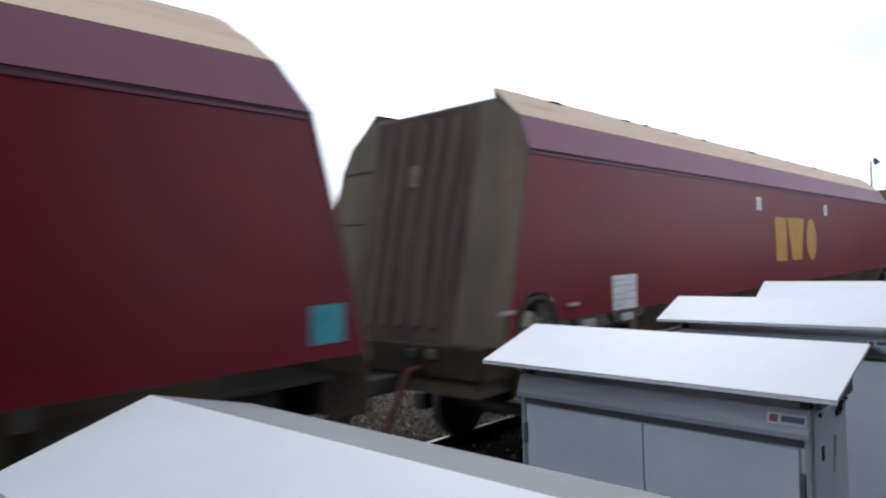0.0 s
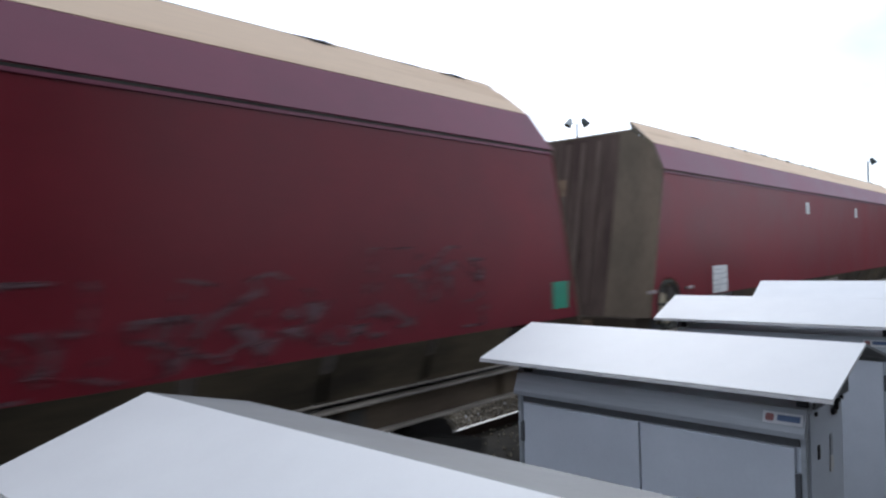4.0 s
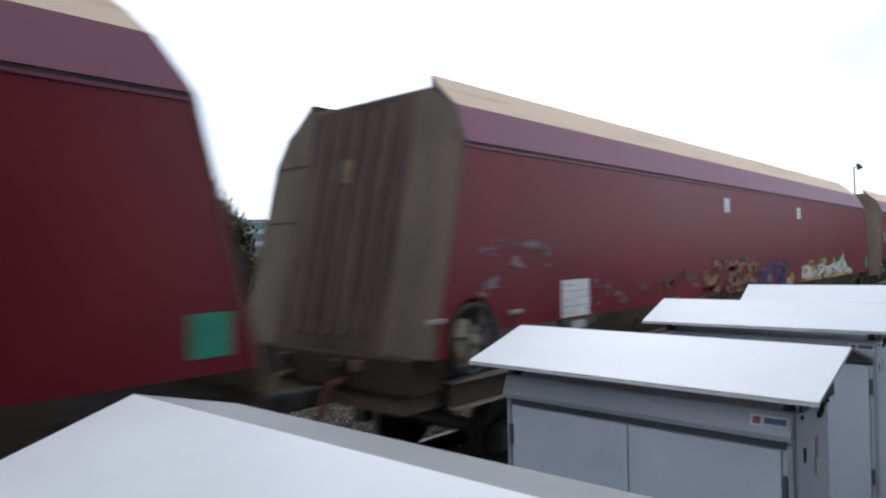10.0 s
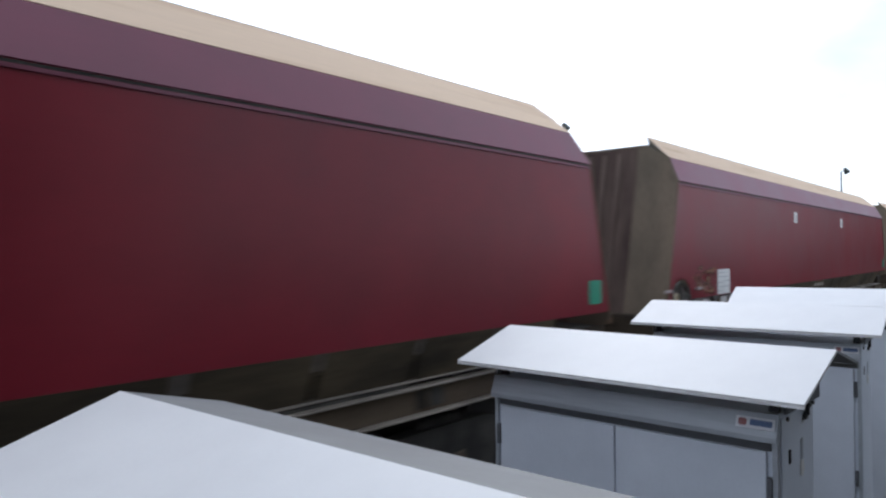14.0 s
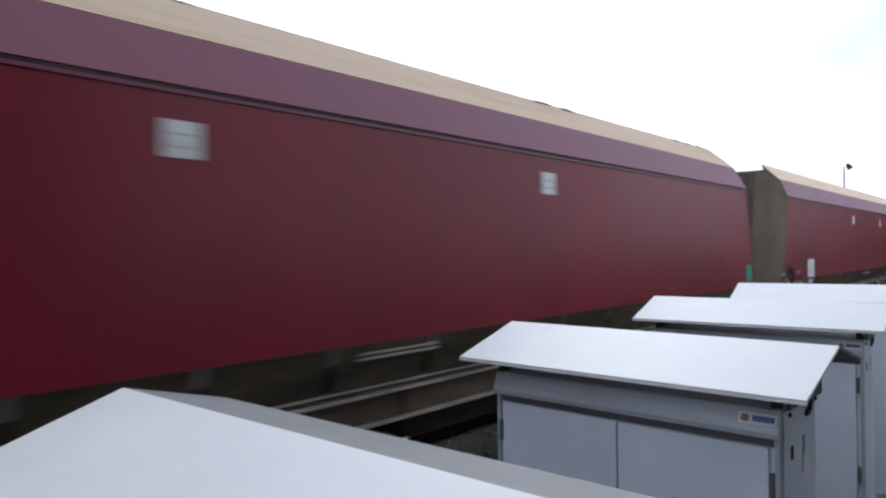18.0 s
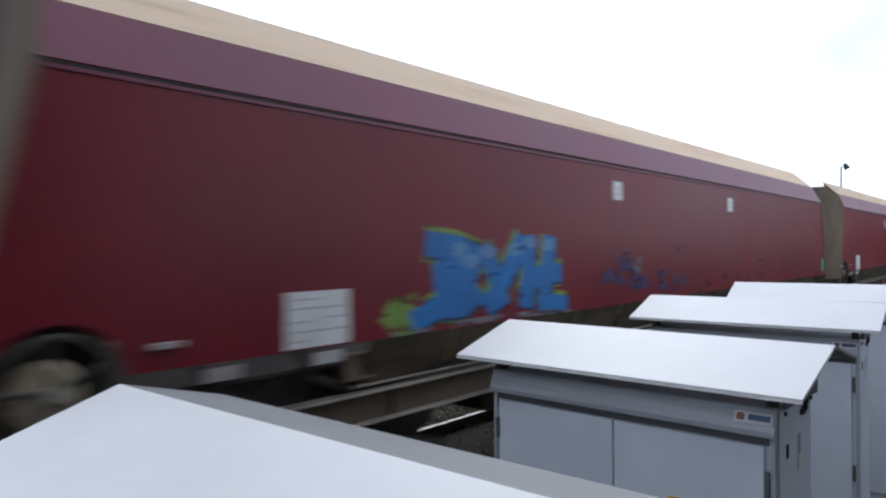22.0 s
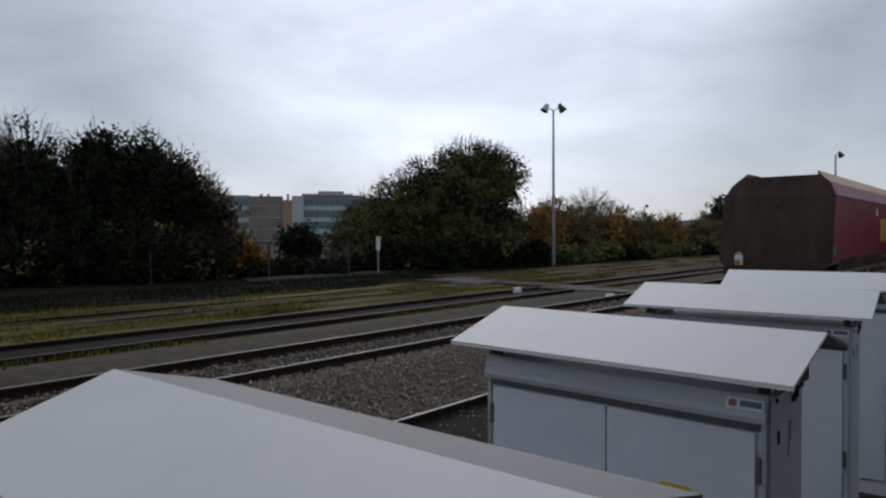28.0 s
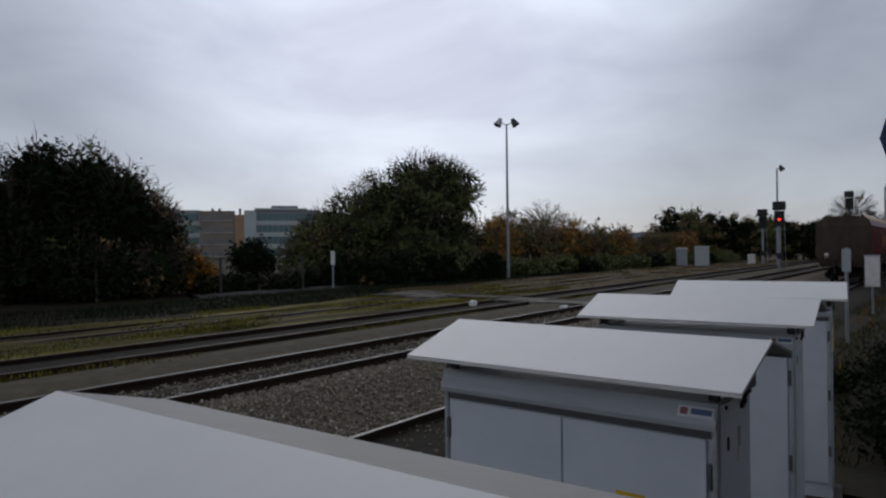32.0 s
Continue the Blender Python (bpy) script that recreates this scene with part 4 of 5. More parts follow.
def coal_residue(parent, seed):
    """Lumps of spilt load caught on the rim of the hood."""
    r = random.Random(seed)
    bm = bmesh.new()
    for k in range(14):
        u = r.uniform(-7.5, 7.5)
        ln = r.uniform(0.05, 0.2)
        add_prism(bm, [(u - ln, TOP - 0.02), (u + ln, TOP - 0.02), (u + ln * 0.5, TOP + r.uniform(0.005, 0.015)), (u - ln * 0.3, TOP + r.uniform(0.006, 0.02))], "y", -0.97 + r.uniform(0, 0.02), -0.86)
    part("coal_residue", bm, "residue", parent, "black coal residue on the rim").data.transform(FIT)


def lineside_logo(parent, x0, flip=1):
    """Three plain golden blocks in the place of the operator's mark."""
    blocks = [("mark_block", "gold", 1, [(x0, 1.55), (x0 + 0.60, 1.55), (x0 + 0.60, 2.345), (x0, 2.345)]),
              ("mark_block", "gold", 1, [(x0 + 0.66, 2.345), (x0 + 0.92, 1.55), (x0 + 1.46, 1.55), (x0 + 1.70, 2.345)]),
              ("mark_block", "gold", 1, blob(x0 + 2.15, 1.94, 0.66, 0.83, 3, 18, 0.03))]
    splash(parent, blocks, flip=flip)


def train():
    first = hopper_wagon()
    wagons = {}
    labels = {0: "maroon bogie hopper wagon with a golden mark and dusty cream hood", 2: "maroon hopper wagon with faded white scrawls along its foot",
              3: "maroon hopper wagon with white, purple and tan graffiti", 4: "maroon hopper wagon with a tan tag beside its data panel",
              7: "maroon hopper wagon with fat blue graffiti on its side", 8: "last maroon hopper wagon with golden mark and tail lamp"}
    for i in range(-2, 9):
        m = pose(rear_place(0) - PITCH * i, TRAIN_Y, LOW, 0, 0, 180 if i == 8 else 0)
        if i == -2:
            w = first
            w.matrix_basis = m
        else:
            w = copy_thing(first, m)
        tagged(w, labels.get(i, "maroon bogie hopper wagon with dusty cream hood sheets"), "wagon", group="coal train")
        wagons[i] = w
    for ob in wagons[4].children:
        if ob.name.startswith("number_plate"):
            ob.location.x += math.copysign(0.20, ob.data.vertices[0].co.x)
    for ob in wagons[1].children:
        if ob.name.startswith("square_plate"):
            ob.data = ob.data.copy()
            ob.data.materials[0] = M["cyan"]
            ob["label"] = "turquoise square plate"
    lineside_logo(wagons[0], -1.17)
    lineside_logo(wagons[8], -1.24, flip=-1)
    # faded white flakes and a grey scrawl along the foot
    splash(wagons[2], flakes(-8.3, -7.8, 2.02, 2.38, 14, 1, "spray_cream", 0.22) + flakes(-7.7, -7.15, 1.85, 2.25, 14, 101, "spray_pink", 0.2) + flakes(-8.55, -7.25, 1.45, 1.65, 9, 102, "spray_grey", 0.26)
           + throwup(-6.1, -2.6, 1.14, 1.66, 7, 2, "spray_mist", "spray_slate") + flakes(-6.0, -1.3, 1.16, 1.55, 26, 103, "spray_pink", 0.17) + scribble(-2.7, 1.0, 1.16, 1.6, 14, 0.06, 31, "spray_mist", 5)
           + scribble(-1.0, 5.0, 1.15, 1.5, 18, 0.05, 33, "spray_grey", 5) + scribble(5.0, 7.2, 1.2, 1.9, 9, 0.04, 32, "spray_grey", 5) + scribble(2.6, 6.5, 1.2, 1.75, 9, 0.05, 4, "spray_grey"))
    # a long white and yellow piece, then a purple one, then a tan one
    splash(wagons[3], piece_band(2.15, 6.7, "spray_white", "spray_yellow", "spray_green", 11)
           + throwup(-0.55, 1.35, 1.02, 1.58, 4, 12, "spray_purple", "spray_dark") + flakes(-0.5, 1.5, 1.1, 1.55, 14, 43, "spray_mist", 0.16) + flakes(1.2, 1.75, 0.95, 1.3, 7, 44, "spray_yellow", 0.26)
           + throwup(-3.0, -0.65, 0.9, 1.72, 6, 14, "spray_tan", "spray_umber") + flakes(-2.9, -0.7, 1.0, 1.65, 34, 45, "spray_ochre", 0.26)
           + flakes(-4.5, -2.6, 0.95, 1.5, 18, 41, "spray_umber", 0.24) + flakes(-4.3, -2.6, 0.95, 1.45, 12, 47, "spray_tan", 0.2) + flakes(-6.0, -4.0, 1.15, 1.55, 9, 46, "spray_grey", 0.2)
           + flakes(-8.3, -6.95, 1.4, 2.0, 18, 16, "spray_pink", 0.2) + flakes(-6.2, -5.4, 1.2, 1.5, 10, 17, "spray_pink", 0.17))
    splash(wagons[3], [("paint_stroke", "spray_pink", 2, stroke([(7.25, 1.42), (7.3, 1.33), (7.55, 1.31)], 0.06)), ("paint_dab", "spray_mist", 2, blob(8.1, 1.42, 0.2, 0.08, 5))])
    splash(wagons[4], throwup(-7.75, -7.0, 1.18, 1.6, 3, 18, "spray_tan", "spray_umber") + flakes(-7.8, -7.0, 1.2, 1.58, 10, 19, "spray_ochre", 0.13))
    splash(wagons[6], flakes(5.0, 8.0, 1.2, 1.7, 9, 20, "spray_grey", 0.25))
    # fat blue piece with a lime edge, standing on a pale line
    blue = []
    for n, (pts, wd) in enumerate((([(-5.45, 1.90), (-5.05, 1.86), (-4.78, 1.80), (-4.80, 1.66), (-5.1, 1.62), (-5.35, 1.58)], 0.22), ([(-5.30, 1.60), (-4.95, 1.52), (-4.72, 1.38), (-4.95, 1.32), (-5.3, 1.34), (-5.62, 1.22)], 0.20),
                                   ([(-4.68, 1.86), (-4.50, 1.62), (-4.36, 1.28)], 0.20), ([(-4.02, 1.95), (-4.30, 1.60), (-4.62, 1.26)], 0.22), ([(-3.95, 1.98), (-3.92, 1.6), (-3.98, 1.24)], 0.24),
                                   ([(-3.52, 1.98), (-3.58, 1.6), (-3.66, 1.24)], 0.22), ([(-3.95, 1.50), (-3.6, 1.58), (-3.30, 1.58)], 0.20), ([(-3.75, 1.28), (-3.4, 1.26), (-3.18, 1.22)], 0.17))):
        blue += [("paint_edge", "spray_green", 0.4 + 0.05 * n, stroke(pts, wd + 0.10)), ("paint_shade", "spray_dark", 1.2 + 0.05 * n, stroke([(u + 0.025, v - 0.02) for u, v in pts], wd + 0.035)), ("paint_fill", "spray_blue", 2.2 + 0.06 * n, stroke(pts, wd))]
    blue += [("paint_fill", "spray_sky", 3.2 + 0.05 * k, blob(u, v, 0.26, 0.13, 60 + k, 14, 0.25)) for k, (u, v) in enumerate(((-5.0, 1.84), (-4.85, 1.74), (-4.6, 1.82), (-4.14, 1.84), (-3.9, 1.9), (-3.55, 1.88)))]
    blue += [("paint_edge", "spray_green", 0.3, blob(-5.72, 1.28, 0.42, 0.42, 71)), ("paint_line", "spray_mist", 3.6, stroke([(-5.85, 1.165), (-4.5, 1.175), (-3.12, 1.16)], 0.055)),
             ("paint_wash", "spray_olive", 0.2, [(-5.85, 1.13), (-5.75, 0.80), (-4.4, 0.84), (-3.2, 0.92), (-3.12, 1.13)])]
    splash(wagons[7], blue + flakes(-2.15, -1.2, 1.2, 1.75, 9, 24, "spray_purple", 0.3) + flakes(-1.75, -1.35, 1.4, 1.7, 4, 33, "spray_mist", 0.2) + flakes(-1.0, 0.2, 1.2, 1.5, 6, 27, "spray_purple", 0.22) + flakes(-0.4, 4.2, 1.2, 1.85, 20, 25, "spray_grey", 0.18))
    # a scrawled pale blue tag over faint purple washes
    tag = [[(3.25, 1.98), (3.5, 2.08), (3.98, 2.10)], [(4.42, 2.12), (4.75, 2.06), (5.05, 2.05), (5.4, 2.04)], [(3.5, 1.80), (3.95, 1.74), (4.35, 1.78), (4.72, 1.86)], [(3.6, 1.66), (3.95, 1.68), (4.3, 1.76), (4.42, 1.72)],
           [(3.22, 1.52), (3.5, 1.60), (4.0, 1.60)], [(3.5, 1.36), (3.75, 1.46), (3.95, 1.46)], [(4.1, 1.52), (4.4, 1.47)], [(3.62, 2.06), (3.66, 1.75), (3.55, 1.4)], [(4.1, 2.08), (4.02, 1.85), (4.15, 1.62)], [(4.3, 2.1), (4.28, 1.85)],
           [(4.9, 2.04), (4.86, 1.8)], [(4.6, 1.56), (4.8, 1.5), (5.0, 1.38)], [(4.15, 1.18), (4.5, 1.22), (4.75, 1.26)], [(3.6, 1.05), (3.9, 1.10), (4.3, 1.12)]]
    splash(wagons[8], flakes(3.4, 5.3, 1.3, 2.05, 12, 26, "spray_violet", 0.22) + flakes(3.5, 5.2, 0.95, 1.2, 8, 28, "spray_slate", 0.2)
           + [("paint_stroke", "spray_pale_blue", 3 + 0.05 * k, stroke(p, 0.046 if k < 7 else 0.034)) for k, p in enumerate(tag)] + [("paint_stroke", "spray_sky", 4, stroke([(4.0, 1.76), (4.3, 1.80), (4.5, 1.80)], 0.06))], flip=-1)
    for i, seed in ((0, 1), (2, 2), (6, 3), (1, 4)):
        coal_residue(wagons[i], seed)
    for ob in wagons[8].children:
        if ob.name.split(".")[0] in ("end_wall", "corner_sheet", "upper_end_wall", "upper_corner_sheet", "corner_strip", "end_plate", "end_rib", "top_rail", "end_deck", "headstock"):
            ob.data = ob.data.copy()
            ob.data.materials[0] = M["end_brown"]
            if "end_wall" in ob.name or "corner_sheet" in ob.name:
                ob["label"] = "dark brown end sheet"
    for ob in wagons[8].children:
        if ob.name.split(".")[0] in ("tap_handle", "air_hose", "marker_bracket"):
            ob.data = ob.data.copy()
            ob.data.materials[0] = M["underframe"]
    # tail lamp on the last wagon
    lamp = part("tail_lamp", box(9.0, 9.16, -0.91, -0.73, 0.97, 1.25, 0.02), "white", wagons[8], "white box tail lamp")
    part("lamp_lens", tube((9.16, -0.82, 1.05), (9.185, -0.82, 1.05), 0.075, n=16), "red_print", lamp)
    part("lamp_handle", bent([(9.08, -0.89, 1.25), (9.08, -0.87, 1.31), (9.08, -0.77, 1.31), (9.08, -0.75, 1.25)], 0.01), "white", lamp)
    for ob in (lamp, *lamp.children):
        ob.data.transform(FIT)
    return wagons


WAGONS = train()


# ---- equipment cases beside the track ----
def equipment_case():
    """A grey double-door case under a gabled roof; its ridge runs along y over the origin."""
    c = empty("equipment_case")
    zr, ze, run, half = 1.45, 1.305, 0.445, 0.82
    back, zb = 0.35, 1.360
    x0, x1, body_y, base = -0.29, 0.17, 0.68, -0.72
    part("plinth", box(x0 - 0.06, x1 + 0.06, -0.76, 0.76, base - 0.15, base + 0.05, 0.015), "fence", c)
    part("body", box(x0, x1, -body_y, body_y, base + 0.05, 1.222, 0.006), "case_grey", c)
    part("front_roof_sheet", slab([(0, half, zr), (-run, half, ze), (-run, -half, ze), (0, -half, zr)], 0.012), "roof_white", c, "white front roof sheet")
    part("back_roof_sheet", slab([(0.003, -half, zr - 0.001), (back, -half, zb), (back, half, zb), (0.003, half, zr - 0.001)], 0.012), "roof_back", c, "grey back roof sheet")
    part("eave_lip", box(-run - 0.002, -run + 0.01, -half, half, ze - 0.018, ze - 0.012), "roof_white", c)
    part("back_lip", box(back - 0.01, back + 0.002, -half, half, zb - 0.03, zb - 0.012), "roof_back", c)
    for s in (-1, 1):
        # Gable panels are coloured dark for the shade under the roof.
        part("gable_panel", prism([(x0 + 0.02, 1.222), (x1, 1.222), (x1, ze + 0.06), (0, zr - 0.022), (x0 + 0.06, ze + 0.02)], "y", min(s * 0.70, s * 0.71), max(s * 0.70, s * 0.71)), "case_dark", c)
        for x in (x0 + 0.04, x1 - 0.04):
            part("roof_bracket", box(x - 0.012, x + 0.012, s * 0.66 - 0.02, s * 0.66 + 0.02, 1.222, 1.345 + (0.05 if x > 0 else 0), 0.002), "lock", c)
    # flared fascia over the doors
    part("fascia", prism([(x0, 1.222), (x0 - 0.012, 1.222), (x0 - 0.045, 1.138), (x0 - 0.045, 1.118), (x0, 1.118)], "y", -0.69, 0.69), "case_trim", c, "brushed grey fascia")
    # Dark strip gives the groove the fascia's shadow as its colour.
    part("door_groove", box(x0 - 0.008, x0, -0.66, 0.66, 1.078, 1.114), "case_dark", c)
    for s in (-1, 1):
        lo, hi = (-0.645, -0.004) if s < 0 else (0.004, 0.645)
        d = part("door", box(x0 - 0.022, x0, lo, hi, base + 0.2, 1.075, 0.004), "case_grey", c)
        for z in (-0.2, 0.35, 0.93):
            part("hinge", box(x0 - 0.030, x0 - 0.004, s * 0.657 - 0.010, s * 0.657 + 0.010, z - 0.05, z + 0.05, 0.003), "case_dark", d)
        part("corner_post", box(x0 - 0.018, x0 + 0.01, s * 0.676 - 0.010, s * 0.676 + 0.010, base + 0.15, 1.112, 0.003), "case_trim", c)
        ye = s * body_y
        part("side_panel", box(x0 + 0.03, x1 - 0.02, min(ye, ye + s * 0.008), max(ye, ye + s * 0.008), base + 0.2, 1.2, 0.003), "case_grey", c)
        lt = part("side_latch", box(0.0, 0.045, min(ye, ye + s * 0.02), max(ye, ye + s * 0.02), 1.15, 1.175, 0.006), "lock", c, "black side latch")
        part("latch_bar", box(0.015, 0.03, min(ye + s * 0.01, ye + s * 0.03), max(ye + s * 0.01, ye + s * 0.03), 1.17, 1.215, 0.004), "lock", lt)
        for x, z in ((0.095, 1.195), (0.14, 1.20), (-0.2, 1.19)):
            part("bolt", tube((x, ye, z), (x, ye + s * 0.016, z), 0.009, n=8), "lock", c)
        part("keyhole", box(-0.185, -0.160, min(ye + s * 0.008, ye + s * 0.012), max(ye + s * 0.008, ye + s * 0.012), 1.01, 1.065, 0.002), "lock", c)
        part("tag", prism([(-0.045, 0.935), (-0.02, 0.925), (0.005, 0.95), (-0.005, 0.99), (-0.04, 0.995)], "y", min(ye + s * 0.009, ye + s * 0.013), max(ye + s * 0.009, ye + s * 0.013)), "white", c, "torn white paper tag")
        part("tag_stub", box(-0.035, -0.005, min(ye + s * 0.009, ye + s * 0.012), max(ye + s * 0.009, ye + s * 0.012), 0.995, 1.08, 0.002), "case_trim", c)
    lb = part("maker_label", slab([(x0 - 0.024, -0.682, 1.205), (x0 - 0.024, -0.538, 1.205), (x0 - 0.0385, -0.538, 1.163), (x0 - 0.0385, -0.682, 1.163)][::-1], 0.003), "panel_white", c, "small maker's label")
    part("label_bar", slab([(x0 - 0.029, -0.674, 1.197), (x0 - 0.029, -0.592, 1.197), (x0 - 0.0385, -0.592, 1.176), (x0 - 0.0385, -0.674, 1.176)][::-1], 0.002), "blue_print", lb)
    part("label_dot", slab([(x0 - 0.030, -0.579, 1.194), (x0 - 0.029, -0.572, 1.199), (x0 - 0.029, -0.555, 1.199), (x0 - 0.030, -0.548, 1.194), (x0 - 0.0375, -0.548, 1.176), (x0 - 0.0385, -0.555, 1.172), (x0 - 0.0385, -0.572, 1.172), (x0 - 0.0375, -0.579, 1.176)][::-1], 0.002), "red_print", lb)
    return c


M["panel_white"] = mat("label_white", (0.78, 0.78, 0.78), 0.5, 0, 0.05, 9)


def cases():
    first = equipment_case()
    first.matrix_basis = pose(0.938, 1.28, 0, 0, 0, 0.4)
    tagged(first, "grey equipment case with white gabled roof beside the track", "equipment case", group="row of equipment cases")
    for x, y, z, rz in ((3.142, 1.435, 0, -2.2), (5.43, 1.585, 0.008, 2.5), (7.90, 1.70, 0.008, 7.0)):
        ob = copy_thing(first, pose(x, y, z, 0, 0, rz))
        if x == 3.142:
            second = ob
        if x == 7.90:
            part("marker_strip", box(0.165, 0.19, -0.70, -0.66, 0.72, 1.02, 0.004), "sticker", ob, "yellow marker strip")
    st = part("warning_sticker", box(-0.29 - 0.0255, -0.29 - 0.0225, -0.39, -0.26, 0.62, 0.80), "sticker", second, "yellow warning sticker")
    part("sticker_sign", prism([(-0.36, 0.66), (-0.29, 0.66), (-0.325, 0.76)], "x", -0.29 - 0.027, -0.29 - 0.0255), "lock", st)


cases()


# ---- added unseen walls and platform behind the camera ----
def behind():
    # Unseen platform, added; its dark colour keeps bounced light off the train.
    tagged(part("platform", box(-40, 0.1, -3.2, 2.9, -0.9, 0.46, 0.03), "asphalt"), "added unseen platform end, dark to cut bounced light", "platform", kind="structure")
    # Unseen walls, added to block sky light and darken the wagon reflections.
    tagged(part("wall_south", box(-40, 4.6, -3.6, -3.2, -0.9, 9.0), "brick_wall"), "added unseen dark wall that shades the near wagon sides", "wall", kind="structure")
    tagged(part("wall_south_low", box(4.6, 45, -3.6, -3.2, -0.9, 2.0), "brick_wall"), "added unseen low dark wall for reflections in the wagons", "wall", kind="structure")
    tagged(part("wall_south_far", box(38, 150, -4.4, -3.9, -0.9, 7.5), "brick_wall"), "added unseen dark wall for reflections in the far wagons", "wall", kind="structure")


behind()


# ---- poles, signals and lineside boxes ----
def lamp_post(x, y, h, heads=2, r=0.09, rz=0.0):
    p = tagged(empty("lamp_post", (x, y, GZ), rz), "tall pale steel lamp post with angled floodlights" if heads == 2 else "tall steel lamp post with one floodlight", "lamp post", group="yard lamp posts")
    part("base_plate", box(-0.22, 0.22, -0.22, 0.22, -0.05, 0.04, 0.01), "concrete", p)
    part("pole", tube((0, 0, 0.03), (0, 0, h), r * 1.25, r * 0.7, 12), "galvanised", p)
    part("door_panel", box(-0.06, 0.06, -r * 1.32, -r * 1.2, 0.5, 1.1, 0.005), "galvanised", p)
    sides = (-1, 1) if heads == 2 else (1,)
    part("cross_arm", bent([(-0.35 if heads == 2 else 0, 0, h + 0.1), (0, 0, h - 0.05), (0.35, 0, h + 0.1)], 0.035, 8), "galvanised", p)
    for s in sides:
        hd = part("floodlight", tube((s * 0.38, 0, h + 0.34), (s * 0.62, -0.1, h - 0.1), 0.12, 0.27, 14), "lamp_pale" if s < 0 else "lamp_dark", p, "pale floodlight hood" if s < 0 else "dark floodlight hood")
        part("lamp_glass", tube((s * 0.622, -0.1, h - 0.103), (s * 0.628, -0.102, h - 0.113), 0.24, 0.24, 14), "lens_dark", hd)
    return p


lamp_post(39.0, 23.7, 10.2, 2, 0.085, -50)
lamp_post(69.5, 13.2, 9.0, 1, 0.1, -30)
lamp_post(109.5, 49.0, 6.7, 1, 0.11, -20)
lamp_post(61.0, 4.2, 6.2, 1, 0.09, -20)


def colour_light_signal(x, y, h, lit=False, pale=True):
    s = tagged(empty("railway_signal", (x, y, GZ), 180), "black colour-light railway signal showing red" if lit else "dark colour-light railway signal on a post", "signal", group="yard signals")
    part("post", tube((0, 0, 0), (0, 0, h - 1.6), 0.11, 0.11, 12), "galvanised" if pale else "signal_black", s)
    part("ladder_rail", bent([(0.1, 0.45, 0), (0.1, 0.35, h - 1.5)], 0.02), "galvanised", s)
    part("backboard", box(-0.04, 0.04, -0.36, 0.36, h - 1.65, h - 0.45, 0.02), "signal_black", s)
    part("route_box", box(-0.22, 0.3, -0.42, 0.42, h - 0.40, h + 0.25, 0.03), "signal_black", s)
    for k in range(3):
        z = h - 1.45 + k * 0.36
        ln = part("lens", tube((0.04, 0, z), (0.055, 0, z), 0.10, n=18), "red_lens" if lit and k == 1 else "lens_dark", s)
        part("visor", prism([(0.15 * math.cos(a), z + 0.15 * math.sin(a)) for a in np.linspace(-0.3, math.pi + 0.3, 12)] + [(0.14 * math.cos(a), z + 0.14 * math.sin(a)) for a in np.linspace(math.pi + 0.3, -0.3, 12)], "x", 0.05, 0.3), "signal_black", ln)
    part("telephone_box", box(-0.15, 0.15, -0.2, 0.2, 0.95, 1.4, 0.02), "signal_black", s)
    part("platform", box(-0.2, 0.35, -0.4, 0.4, h - 1.85, h - 1.8), "galvanised", s)


colour_light_signal(72.0, 15.0, 5.2)
colour_light_signal(56.5, 10.6, 5.0, lit=True)
colour_light_signal(84.0, 9.0, 7.3, pale=False)


def lineside_cabinet(x, y, w, h, material, label, rz=0.0):
    c = tagged(empty("lineside_cabinet", (x, y, GZ), rz), label, "cabinet")
    part("cabinet_body", box(-0.3, 0.3, -w / 2, w / 2, 0, h, 0.02), material, c)
    part("cabinet_lid", box(-0.36, 0.36, -w / 2 - 0.05, w / 2 + 0.05, h, h + 0.06, 0.01), "roof_white", c)
    part("cabinet_door", box(-0.315, -0.3, -w / 2 + 0.06, w / 2 - 0.06, 0.1, h - 0.1, 0.005), material, c)


lineside_cabinet(67.0, 21.2, 1.0, 1.75, "galvanised", "grey lineside relay cabinet at the siding", 17)
lineside_cabinet(67.3, 19.4, 1.3, 1.9, "band_pale", "pale lineside relay cabinet at the siding", 17)
lineside_cabinet(74.5, 16.6, 0.7, 1.0, "white", "small white lineside box near the signal", 14)


